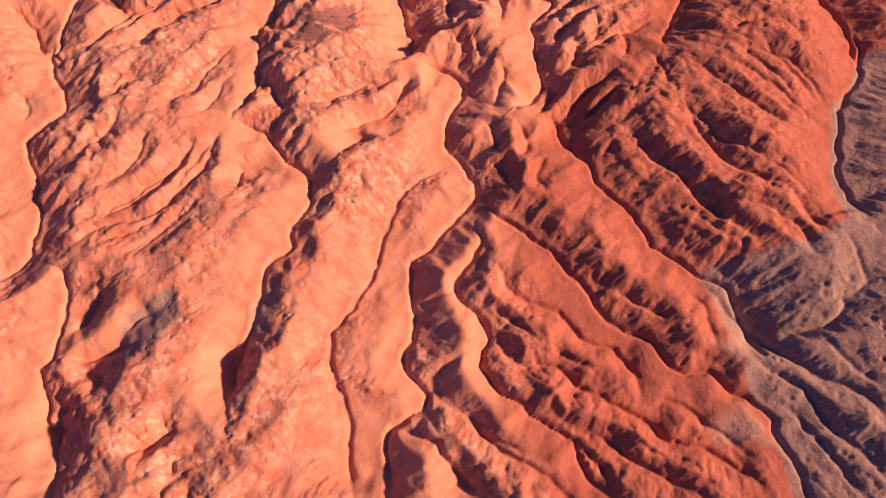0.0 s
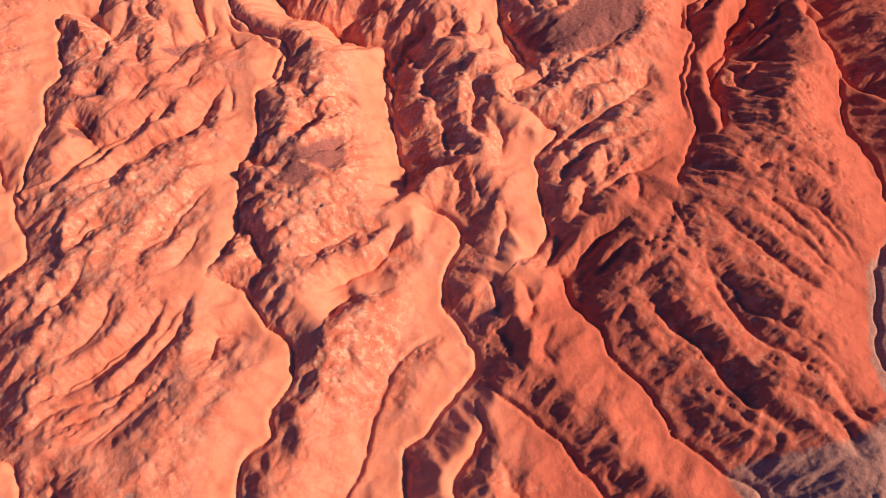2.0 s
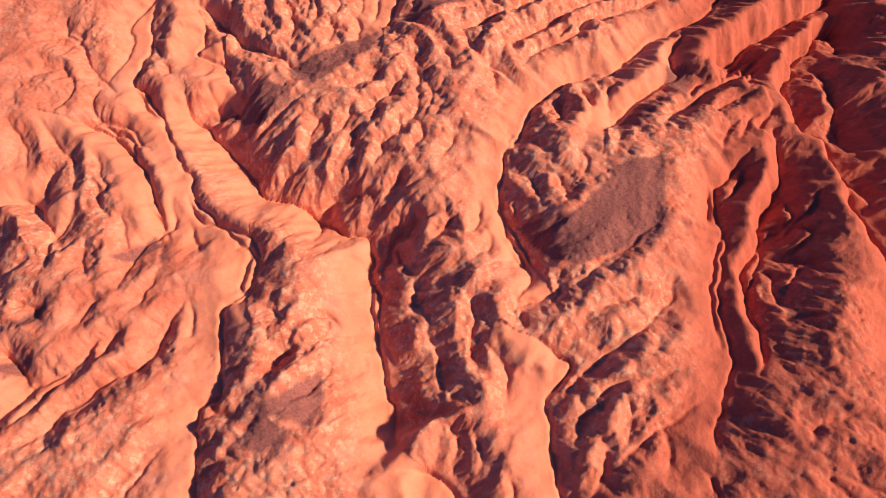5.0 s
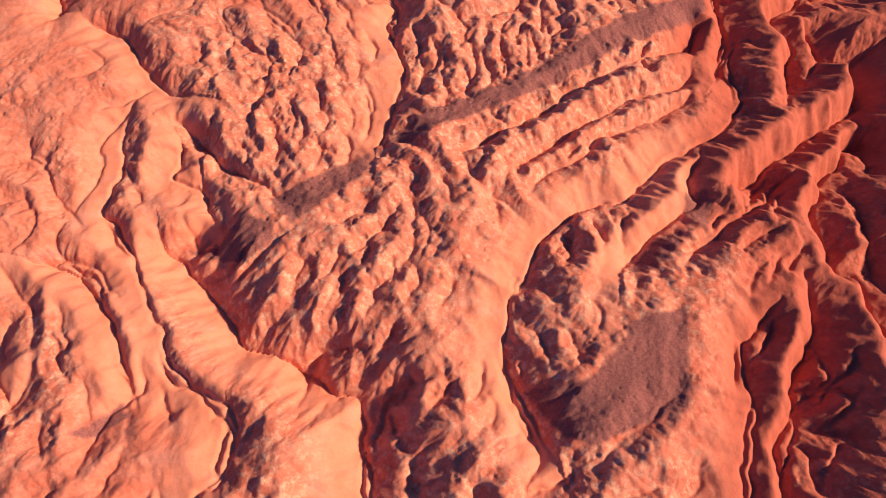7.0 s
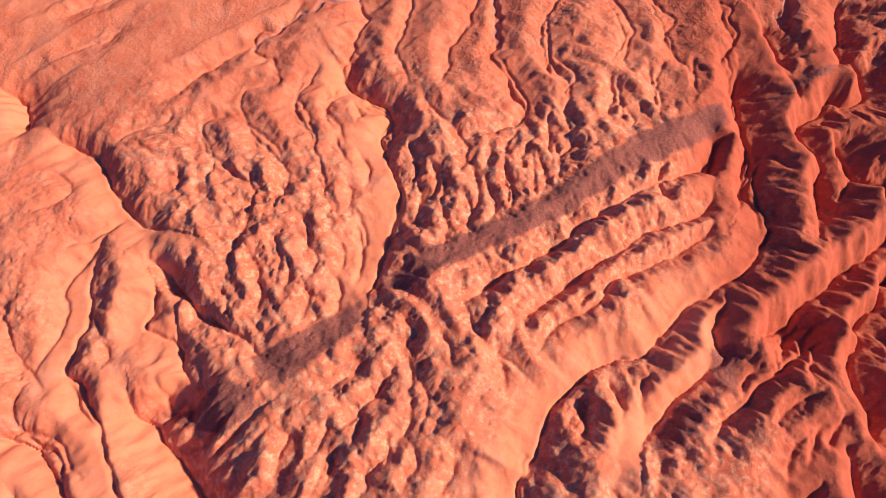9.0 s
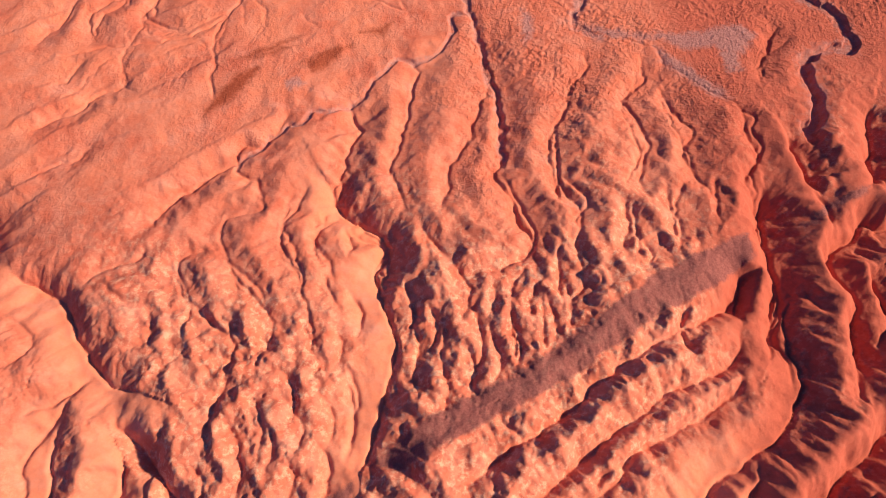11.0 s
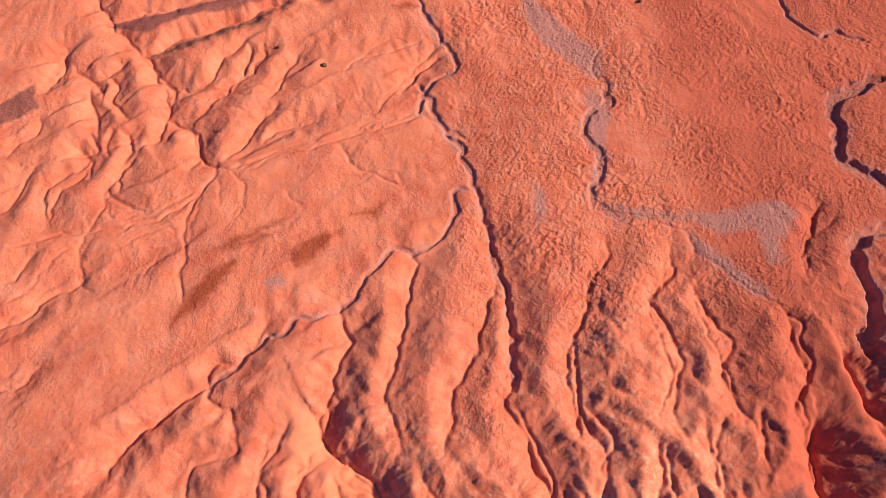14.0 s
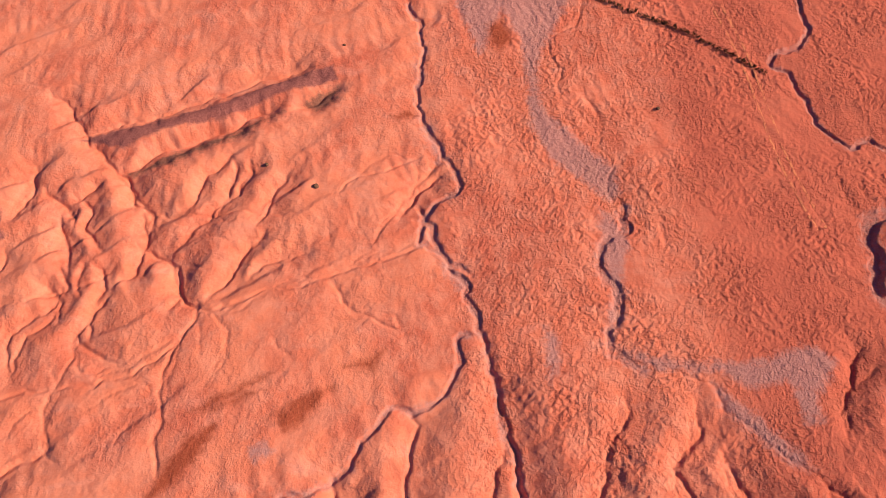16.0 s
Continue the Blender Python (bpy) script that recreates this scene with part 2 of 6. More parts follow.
def gully(depth, sunny, shady, points):
    """The bed of a ravine, gully or rill: a long smooth bank to its left that faces the sun, a steep spurred bank to its right that lies in shade."""
    line = winding(smooth_line(points, 0.9), 0.8 if points[0][1] > 165 else 0.5, len(things) * 1.3)
    box = window(line, max(1.4 * sunny, 3 * shady, 5.2 * np.max(depth)) + 1)
    if box[0].start >= box[0].stop or box[1].start >= box[1].stop:
        return
    number = len(things) + 1
    d, side, s, run = along(line, box)
    right = side > 0
    small_one = np.max(depth) < 2
    flute = np.abs(grain(s * 0.3, d * 0.06 + number * 3.7, number)) + 0.5 * np.abs(grain(s * 0.8, d * 0.1 + number, number + 50))
    flute = flute * (0.45 if small_one else 1.0)
    ends = np.clip(np.minimum(s, run - s) / min(6.0, 0.4 * run) + 0.35, 0, 1)
    first, last = depth if isinstance(depth, tuple) else (depth, depth)
    scale = 1.35 if points[0][1] < 165 else 1.4
    way = line[-1] - line[0]
    face = float(np.clip(way[1] / np.hypot(*way), 0.62, 1))      # banks that stand askew to the sun are steeper
    first, last = scale * first / face ** 0.3, scale * last / face ** 0.3
    deep = first + (last - first) * s / run
    on_plain, mild = points[0][1] > 165, points[len(points) // 2][0] > 5 and points[len(points) // 2][1] < 64
    steepness = 4.0 if mild else 2.5 if max(first, last) > 2.2 else 4.6 if on_plain else 3.7
    # steep at the bed, rounding off towards the top
    wide = np.where(right, steepness * face * np.maximum(deep, 0.3), (0.7 if on_plain else 0.9 if small_one else 1.3) * sunny) * (1 + np.where(right, 0.5, 0.15) * (flute - 0.3))
    u = np.clip(d / wide, 0, 1)
    f = np.where(right, (1 - u) ** 1.7, (1 - u) ** (2.0 if on_plain else 1.35))
    cut = deep * f * ends * (1 + 0.1 * grain(s * 0.12, s * 0 + number, 9))
    tall = max(first, last)
    slots[box] = np.maximum(slots[box], min(0.5, 0.15 + 0.12 * tall) * np.exp(-(d / 0.36) ** 2) * ends)
    layer = relief if tall > 2.6 else minor
    old = layer[box]
    k = min(0.9, 0.2 * tall)
    h = np.maximum(k - np.abs(old - cut), 0) / k
    win = (cut > old) & (cut > 0.12)
    layer[box] = np.where(cut > 0.02, np.maximum(old, cut) + h * h * k * 0.25, old)
    owner[box] = np.where(win, number, owner[box])
    lee[box] = np.where(win, right, lee[box])
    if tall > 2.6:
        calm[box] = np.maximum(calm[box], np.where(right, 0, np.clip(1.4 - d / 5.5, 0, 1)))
    middle = line[len(line) // 2]
    if middle[1] > 170:
        things.append(("plain_gully", "shallow gully with a broken bank in the red sand plain", "gully", "gullies of the plain", tall))
    elif tall >= 3.0:
        things.append(("ravine", "deep red clay ravine, one bank smooth, the other steep and shaded", "ravine", "badland ravines", tall))
    elif tall >= 1.6:
        things.append(("gully", "sharp gully between rounded spurs of red clay", "gully", "badland gullies", tall))
    else:
        things.append(("rill", "short rill cut into a worn red clay slope", "rill", "badland rills", tall))


def channel(depth, half, points):
    """A dry rill or wash with steep little banks."""
    line = winding(smooth_line(points, 0.6), min(1.0, 0.5 + half), len(things) * 1.7)
    box = window(line, half + 9)
    d, side, s, run = along(line, box)
    w = half * (0.7 + 0.6 * grain(s * 0.25, s * 0 + depth, 31))
    f = 1 - np.clip((d - w) / (0.3 + 0.15 * half), 0, 1)
    ends = np.clip(np.minimum(s, run - s) / 3.0 + 0.5, 0, 1)
    carve[box] = np.maximum(carve[box], depth * f * ends)
    hollow[box] = np.maximum(hollow[box], (0.25 + 0.4 * depth) * np.exp(-d / 2.6) * ends)
    if half > 0.25:
        MASKS["blue"][box] = np.maximum(MASKS["blue"][box], 0.65 * np.exp(-(d / (2.0 * half + 0.4)) ** 2) * ends)
    wide = half > 0.5
    things.append(("dry_wash", "dry wash with a grey silt floor between low banks" if wide else "narrow dry gully winding through red sand", "wash" if wide else "gully", "dry gullies", depth))
    owner[box] = np.where(f * ends > 0.2, len(things), owner[box])
    lee[box] = np.where(f * ends > 0.2, side > 0, lee[box])


def blur(a, times=1):
    for _ in range(times):
        for axis in (0, 1):
            a = 0.5 * a + 0.25 * (np.roll(a, 1, axis) + np.roll(a, -1, axis))
    return a


def rain(z, cell, drops, batches, steps, seed, bite=0.3, load=4.0, soft=1):
    """Rills cut by running drops; z in metres on a square grid of that cell."""
    rng = np.random.default_rng(seed)
    ny, nx = z.shape
    z = z / cell
    for _ in range(batches):
        px, py = rng.uniform(1, nx - 3, drops), rng.uniform(1, ny - 3, drops)
        dx, dy, speed, mud, water = np.zeros(drops), np.zeros(drops), np.ones(drops), np.zeros(drops), 1.0
        flat, change = z.ravel(), np.zeros(nx * ny)
        i, j = px.astype(int), py.astype(int)
        u, v, k = px - i, py - j, j * nx + i
        a, b, c, d = flat[k], flat[k + 1], flat[k + nx], flat[k + nx + 1]
        here = a * (1 - u) * (1 - v) + b * u * (1 - v) + c * (1 - u) * v + d * u * v
        for _ in range(steps):
            gx, gy = (b - a) * (1 - v) + (d - c) * v, (c - a) * (1 - u) + (d - b) * u
            dx, dy = 0.25 * dx - 0.75 * gx, 0.25 * dy - 0.75 * gy
            n = np.hypot(dx, dy) + 1e-6
            dx, dy = dx / n, dy / n
            px, py = np.clip(px + dx, 1, nx - 3), np.clip(py + dy, 1, ny - 3)
            weights = ((1 - u) * (1 - v), u * (1 - v), (1 - u) * v, u * v)
            k0 = k
            i, j = px.astype(int), py.astype(int)
            u, v, k = px - i, py - j, j * nx + i
            a, b, c, d = flat[k], flat[k + 1], flat[k + nx], flat[k + nx + 1]
            there = a * (1 - u) * (1 - v) + b * u * (1 - v) + c * (1 - u) * v + d * u * v
            fall = here - there
            room = np.maximum(fall, 0.01) * speed * water * load
            take = np.where(fall > 0, np.where(mud < room, np.minimum((room - mud) * bite, fall), (room - mud) * 0.05), -np.minimum(mud, -fall))
            for w, off in zip(weights, (0, 1, nx, nx + 1)):
                change -= np.bincount(k0 + off, take * w, nx * ny)
            mud = mud + take
            speed = np.sqrt(np.maximum(0.05, speed * speed + fall * 2.0))
            water *= 0.97
            here = there
        z = z + blur(np.clip(change.reshape(ny, nx), -0.13, 0.15), soft)
    return z * cell


def patch(kind, points):
    """A bed of another soil, inside a closed line."""
    p = np.array(points, float)
    box = window(p, 3.0)
    x, y = WX[box], WY[box]
    inside = np.zeros(x.shape, bool)
    far = np.full(x.shape, 1e9)
    for a, b in zip(p, np.roll(p, -1, 0)):
        inside ^= ((a[1] > y) != (b[1] > y)) & (x < (b[0] - a[0]) * (y - a[1]) / (b[1] - a[1] + 1e-9) + a[0])
        d = b - a
        t = np.clip(((x - a[0]) * d[0] + (y - a[1]) * d[1]) / (d @ d), 0, 1)
        far = np.minimum(far, np.hypot(x - a[0] - t * d[0], y - a[1] - t * d[1]))
    m = MASKS[kind]
    soil = {"grey": "grey gritty silt", "mauve": "dusky mauve mudstone", "blue": "bluish grey silt", "dark": "dark grey shale", "rust": "rust-brown clay", "sand": "pale tan sand"}[kind]
    things.append(("silt_flat" if kind in ("grey", "blue", "sand") else "mudstone_bed", "bare bed of " + soil + " in the red earth", "silt flat" if kind in ("grey", "blue", "sand") else "mudstone bed", "", 0))
    mine = inside & np.isin(owner[box], [0] + [k + 1 for k, v in enumerate(things) if v[0] in ("rill", "plain_gully")])
    owner[box] = np.where(mine, len(things), owner[box])
    m[box] = np.maximum(m[box], np.clip(0.5 + np.where(inside, far, -far) / 3.2, 0, 1))


# ---- the beds of ravines, gullies and rills, washes and silt beds of the land, in metres ----
gully(3, 16, 3.6, [(-62.9, 28.4), (-61.2, 30.6), (-57.9, 33.3), (-58.1, 36.4), (-57.5, 38.8), (-59.2, 43.4), (-61.4, 48), (-63.7, 52.7), (-62.9, 54.6), (-60.7, 57.5), (-58.9, 59.3), (-59.5, 62.6), (-61.8, 64.8), (-63.4, 68.8), (-64, 71.7)])
gully(2.5, 14, 3, [(-60.6, 67.5), (-62.7, 70), (-62.8, 74.9), (-62.8, 79.2), (-62.5, 84.3), (-63.5, 90.2), (-61.6, 92.3), (-63.3, 97.5), (-65.1, 102.8), (-66.1, 105.3), (-65.1, 107.2), (-61.1, 107.2), (-57.8, 104.4)])
gully(2.2, 10, 3.5, [(-45.3, 1.7), (-47, 7.7), (-49.2, 11), (-49.5, 13.8), (-51.4, 17.3), (-49.9, 19.2), (-50, 21.8), (-50, 24.9), (-50.2, 28.1), (-50.4, 30.6), (-52.1, 31.6)])
gully((1.3, 2.17), 7, 2.6, [(-26.2, 13.3), (-26.4, 16.7), (-26, 18.8), (-24.4, 21.8), (-24.2, 24.8), (-23.5, 27.9), (-22.8, 31.2), (-20.7, 32.8), (-20.3, 36.3), (-18.6, 39.7), (-18.4, 42.5), (-20.3, 45.5), (-23.1, 48.5), (-25.5, 51.7), (-28.4, 53.9), (-31, 54.6)])
gully(1.3, 6, 2, [(-10.7, 1.7), (-11.6, 6.6), (-11.4, 10.2), (-12.3, 13.6), (-14.6, 17.1), (-14.3, 19.9), (-12.6, 23.9), (-10.2, 28), (-9.2, 30.8), (-8.8, 33.3), (-8.1, 35.8), (-6.9, 38.4), (-6.1, 41.1), (-3.4, 44.2), (-0.6, 45.8)])
gully(3.2, 14, 3, [(-6, 0.9), (-7.1, 5.6), (-7.4, 8.5), (-5.3, 9.8), (-2, 12.5), (-4.6, 16.5), (-4.9, 18.3), (-4.1, 21.7), (-4.6, 27.3), (-4.2, 31.5), (-2, 33.1), (1.6, 37.4), (5, 41.1), (4.7, 43.9), (2.7, 46.7), (1.1, 49.6), (1.3, 54.5), (3.5, 58.6), (3.1, 62.9), (-0.6, 64.6), (-3.8, 65.3)])
gully(2, 4.5, 4, [(18.2, 1.1), (16.1, 3.3), (14.4, 5.8), (14.3, 7.3), (11.8, 9), (9.7, 10.3), (8.1, 12.4), (6, 13.4), (4.8, 17), (5.5, 20.2), (4, 23.3), (1.9, 25.3), (1.5, 27.4), (3.7, 30), (5, 33.4), (4.5, 37.1)])
gully(1.6, 4.5, 3.5, [(33.4, 2), (31.4, 3.8), (29.4, 5.6), (26.4, 6.3), (24.5, 7.7), (23.9, 9.2), (21.4, 10.2), (18.5, 12.2), (15.3, 13.6), (13.6, 15.8), (10.9, 16.2), (8.6, 16.7), (7, 18.1)])
gully(1.5, 4.5, 3.5, [(27.1, 0.9), (23.8, 2.8), (21.6, 4.4), (19.7, 5.9), (17.8, 7.4), (14.7, 8.3)])
gully(2.03, 4, 3, [(4, 1.4), (1.6, 3.8), (-0.9, 6.4), (-2.9, 8.3), (-4.5, 9.5)])
gully(1.4, 4, 3, [(13.1, 1.2), (10.9, 3.1), (8.6, 5.3), (6.1, 6.2), (4.3, 8.1), (2.4, 10.4), (0.5, 11.7)])
gully(1.2, 4, 3, [(22.7, 12.6), (22.7, 14.7), (21.7, 16.1), (20.3, 17.8), (17.7, 19), (16, 21.2), (13.4, 23.5), (10.3, 24.8), (7.9, 26.8), (7.4, 29.2)])
gully(2, 9, 5, [(37.9, 0.2), (38.6, 3.6), (37.3, 6.4), (37.2, 8.6), (35.8, 10.8), (33.6, 12.2), (31.2, 14.2), (28.3, 15.1), (26.8, 17.1), (25.4, 19), (22.8, 19.7), (21.5, 20.7), (20.2, 23), (18.7, 25.6), (17.1, 27.2), (14.9, 30.6), (12.1, 33.6), (9.7, 35.9), (7.1, 38.1), (5.2, 39.1)])
gully(2.6, 8, 5, [(38, 16.1), (37.3, 21.8), (35.6, 26.1), (32.9, 27.5), (30.4, 29.6), (27.8, 31.8), (27.1, 34.9), (24.3, 39.1), (21.6, 42.1), (20.9, 45.3), (18, 49.7), (17.6, 53.2), (14.6, 54.4)])
gully(0.9, 5, 3, [(38.3, 32.7), (36.1, 35.4), (34, 39), (31.8, 42.9), (29.1, 45.1), (26.7, 49.3)])
gully(1.1, 5, 3, [(45.9, 38), (41.7, 41.1), (38.1, 44.3), (36.5, 47.5), (35.7, 52.7), (35.3, 54.9)])
gully(0.6, 4, 2, [(47.8, 37.3), (45.2, 41), (41.7, 44.2), (38.1, 47.6), (36.4, 52)])
gully(0.9, 5, 2.5, [(48.1, 47.9), (45.8, 50.2), (43.3, 52.7), (41.2, 56.2), (38.9, 59.9)])
gully(0.8, 5, 2.5, [(51.5, 49.7), (49.5, 53.1), (46.6, 56.6), (42.9, 60.5)])
gully(0.8, 5, 2.5, [(54.8, 52.8), (53.2, 57.4), (50.3, 61.1), (45, 62.7)])
gully(0.8, 4, 2.5, [(46, 29), (45.4, 32.1), (43.8, 33.8), (40.8, 35.7), (38.3, 36.7)])
gully(0.7, 4, 2.5, [(49.2, 31.7), (47.7, 34.1), (46.2, 36.3), (44.6, 38.1)])
gully(2.6, 9, 4.5, [(54.3, 33.5), (53.7, 37), (53.4, 40.4), (55.4, 46.7), (57.2, 51.6), (58.9, 54.8), (61.8, 57), (65, 62.6), (65.4, 67.4)])
gully(0.9, 6, 3, [(48.4, 8.5), (45.5, 12.4), (42.4, 14.4), (40.4, 16.5), (37, 20.8), (34, 25.3)])
gully(0.9, 6, 3, [(46.2, 2.2), (43.8, 6.8), (41.5, 11.2), (39.6, 13.3), (36, 16.6)])
gully(0.8, 5, 3, [(44, 0.1), (42, 5.1), (39.7, 9.4), (38.3, 11.2)])
gully(0.7, 5, 2.5, [(49, 11.5), (47.5, 14.1), (45.6, 16.1), (45, 18.2)])
gully(0.8, 5, 2.5, [(40.6, 18.1), (46.4, 20.3), (48.1, 21.9), (47.6, 23.7)])
gully(0.6, 5, 2.5, [(46.4, 22.9), (51.5, 24.8), (51.7, 27.7), (50.6, 31.1)])
gully(1.16, 4, 1.6, [(-49, 38.8), (-45.3, 40.6), (-41.2, 43.9), (-37.9, 48.1), (-36.2, 51)])
gully(1.16, 4, 1.6, [(-50.2, 34.7), (-46.6, 37.4), (-42, 38.5), (-37.8, 41.1), (-35.1, 45.1), (-33.2, 50.9)])
gully(0.87, 3, 1.4, [(-43.8, 32.7), (-39.3, 35.7), (-36.4, 38.2), (-33.5, 41.4)])
gully(1.01, 4, 1.6, [(-41.7, 58.3), (-38.8, 60.7), (-36.4, 64.9), (-33.1, 69.3)])
gully(1.59, 5, 2, [(-49.9, 70.5), (-46.6, 74.1), (-42.3, 77.8), (-38.4, 79.7), (-36.4, 83.7), (-34.1, 89.1)])
gully(1.3, 4, 2, [(-53.5, 72.3), (-50.2, 76.1), (-47.4, 78.9), (-44.6, 81.9)])
gully(1.3, 4, 2, [(-56.9, 69.7), (-54, 74.3), (-50.7, 78.1), (-46.1, 80.9), (-43.4, 85)])
gully((1.2, 2.6), 12, 3, [(-31.4, 55.2), (-29.9, 58.4), (-28.8, 62.2), (-28.8, 65.5), (-29.2, 73.9), (-27, 75.4), (-27.5, 81), (-28.4, 87.5), (-25.5, 89.7), (-24.6, 94.3), (-25.7, 97.1), (-29.2, 100.5), (-34, 102.9), (-35.9, 106.9)])
gully(4.9, 9, 3.5, [(-2.9, 67.9), (-4, 69.3), (-4.4, 72.9), (-5.7, 77.5), (-6.5, 82.4), (-7.7, 86.1), (-8.2, 89.8), (-7.7, 93.7), (-8.3, 96.5)])
gully(2.5, 8, 3, [(11.1, 55.2), (14.3, 57.4), (16, 60.5), (15.5, 64.8), (15.7, 71.1), (16.5, 74.3), (19.8, 77.6), (17.9, 79.2), (14.6, 81.7)])
gully(1.2, 5, 2.5, [(13.1, 83.2), (12.5, 87.1), (15.1, 90.9), (13.5, 94.5), (11.5, 97.6)])
gully(2.5, 10, 3, [(34.7, 65.4), (36.5, 69.8), (39.7, 75.4), (40.7, 80.5), (41.2, 87), (44.1, 93.7), (44.2, 98.6)])
gully(2.4, 4.5, 4, [(42.5, 75.1), (43.8, 77.1), (45.3, 82.3), (45.6, 86.6), (49.1, 92.2), (50.8, 96.9)])
gully(3.2, 8, 5, [(62.9, 60.1), (64.1, 66.3), (64.1, 72), (63.5, 76.1), (64.7, 82.3), (65.5, 86.6), (64.7, 89.5)])
gully(3.9, 3.6, 4, [(71.6, 80.7), (69.4, 83.5), (67.7, 86.3), (67.2, 90.3), (66.9, 95.6), (65.7, 100.6), (64.5, 104.4)])
gully(1.8, 6, 3, [(-39.6, 102.4), (-41.4, 107.8), (-45, 113.6), (-49.4, 117.9), (-52.9, 120.8), (-57.4, 121.9)])
gully(1.1, 4, 2.5, [(-53.8, 108.8), (-55.3, 113.4), (-58.3, 116.5), (-61.7, 120.9)])
gully(1.1, 4, 2.5, [(-53.9, 98.3), (-56.3, 102.5), (-59.8, 105.8), (-62.6, 108.1), (-64.4, 108.2)])
gully(1.4, 5, 2.5, [(-42.9, 91.7), (-42, 98), (-38.3, 102), (-38.1, 106.2)])
gully((1.6, 2.4), 8, 3, [(-27.6, 82.2), (-28, 87.6), (-25.2, 90.7), (-24.2, 94.6), (-25.2, 98.1), (-28, 100.2), (-31, 101.9), (-34.1, 105.3), (-35.6, 109.8), (-37.1, 111.3), (-39.1, 114.5), (-41.6, 119.3), (-43.8, 123.8), (-47.4, 128.6), (-48.8, 130.7), (-48.5, 133.4), (-47.6, 136.7), (-47.4, 140.1), (-48, 143.6), (-47.4, 146.6)])
gully(4.9, 8, 4, [(-6.1, 84.6), (-7, 89.9), (-8, 92.7), (-7.5, 97), (-8.5, 100.4), (-11.8, 100.9), (-14.9, 103.6), (-18.7, 105.9), (-22.8, 107.6), (-26.4, 109.5), (-28.4, 113.3), (-31.3, 116.5), (-33.8, 119.5), (-36.4, 122.1), (-38.8, 123.8), (-39.7, 126.2)])
gully(2.6, 8, 3.5, [(-32, 128.7), (-32.9, 131.4), (-33.9, 134.1), (-37.4, 135.3), (-38.9, 136.5), (-37.9, 138.7), (-37.8, 140.9), (-38.5, 143.9)])
gully(1.4, 4, 2.5, [(-30.1, 122.9), (-31.3, 125.4), (-33.4, 125), (-34.8, 123.1)])
gully((2, 2.4), 9, 3.5, [(16.7, 90.7), (15.8, 94.1), (14.6, 96.8), (13.4, 99.2), (11.9, 102.2), (12.1, 106.3), (12.9, 112.3), (14.9, 115)])
gully((2.6, 3.2), 11, 5, [(13, 112), (15.9, 115.4), (17.2, 118.5), (20.1, 122), (23.7, 125.6), (28.1, 127.9), (33.4, 128.6), (35.8, 131.2), (40.3, 134.8), (45.9, 138.3), (51.5, 141), (56.5, 146.5), (57.9, 149.7), (57.3, 153.8), (58, 157.9), (60.5, 162.7)])
gully(2.6, 3.6, 3.5, [(29.8, 115.6), (32.6, 119.2), (37.9, 123.4), (42.6, 126.3), (44.5, 127.7), (43.8, 129.8), (43.8, 131.9), (45.7, 134.5), (47.6, 136.8)])
gully(1.6, 3.5, 3, [(27.5, 119.6), (28.6, 122), (27.8, 125), (27, 126.2)])
gully(3.9, 3.6, 3.5, [(49.6, 130.6), (54.9, 132.3), (59.8, 135.8), (64.8, 139.1), (70.5, 142.6), (75.6, 145.5), (78.6, 148), (79.3, 151.2), (79.4, 154.6), (76.4, 156.7)])
gully(1.6, 4, 3, [(39.1, 116.8), (43.1, 119.6), (48.4, 123.4), (52.8, 126.4), (56, 127.8), (59, 131.5), (61.6, 133.2)])
gully(4.94, 4, 5, [(68.6, 100.9), (67.7, 104.2), (66.6, 107.6), (66.5, 111.9), (66.4, 115), (63.6, 116.1), (63.4, 119.4), (62.7, 123.9), (63.7, 126.6), (66.4, 129.4), (66.9, 132.4), (71.4, 136), (73.6, 139.2), (77.7, 141.4), (79.8, 144.4)])
gully(3.38, 3.4, 3.4, [(45.2, 79.8), (44.6, 82.3), (45, 86.3), (46.7, 91.6), (50.1, 95.1), (51.6, 99.6), (54.7, 103.5), (56.8, 106.8), (57.2, 110.8), (56.5, 114.5)])
gully(2, 6, 2.6, [(39.4, 79.2), (39.7, 83.8), (40.3, 88.5), (42.5, 92.8), (44.1, 96.4), (44.7, 100.4), (45.5, 104.4), (48.8, 107.3), (51.4, 110.3)])
gully(1.8, 3, 3, [(69.9, 111.9), (69.8, 116.6), (69.9, 122.2), (70.7, 125.8), (70.5, 129.1), (68, 131.2)])
gully(1.8, 5, 4, [(76.8, 131.1), (76.1, 135.1), (76.9, 139.3), (77.5, 143), (76.7, 145.3)])
gully(1.5, 7, 2.2, [(8.6, 137.3), (13.5, 140.7), (19.1, 143.8), (23.2, 146.2), (27.1, 149.3), (32.6, 152.7), (38.2, 155.6), (43.8, 157.8), (50.2, 161.1), (52.8, 163.2)])
gully(1.6, 4.5, 2.4, [(15.8, 134.6), (21.7, 137.9), (25.8, 140.8), (31.2, 144.3), (37.7, 147.9), (44.3, 150.3), (48.7, 152.8), (49.8, 155.6)])
gully(1.5, 4, 2.4, [(18, 129.8), (21, 133), (27.1, 136.3), (30.4, 139.8), (35.5, 142), (42, 145), (46.8, 147.7), (47.6, 150.1)])
gully(1.4, 4, 3, [(52.1, 95.3), (56.2, 98.2), (59.3, 100.5), (60.6, 103)])
gully(1.4, 4, 3, [(49.8, 95.4), (54.7, 98.3), (56.5, 101.5), (56.1, 104.9)])
gully(1.4, 4, 3, [(49.3, 85.1), (49.5, 87.9), (49.1, 90.8), (46.9, 90.9)])
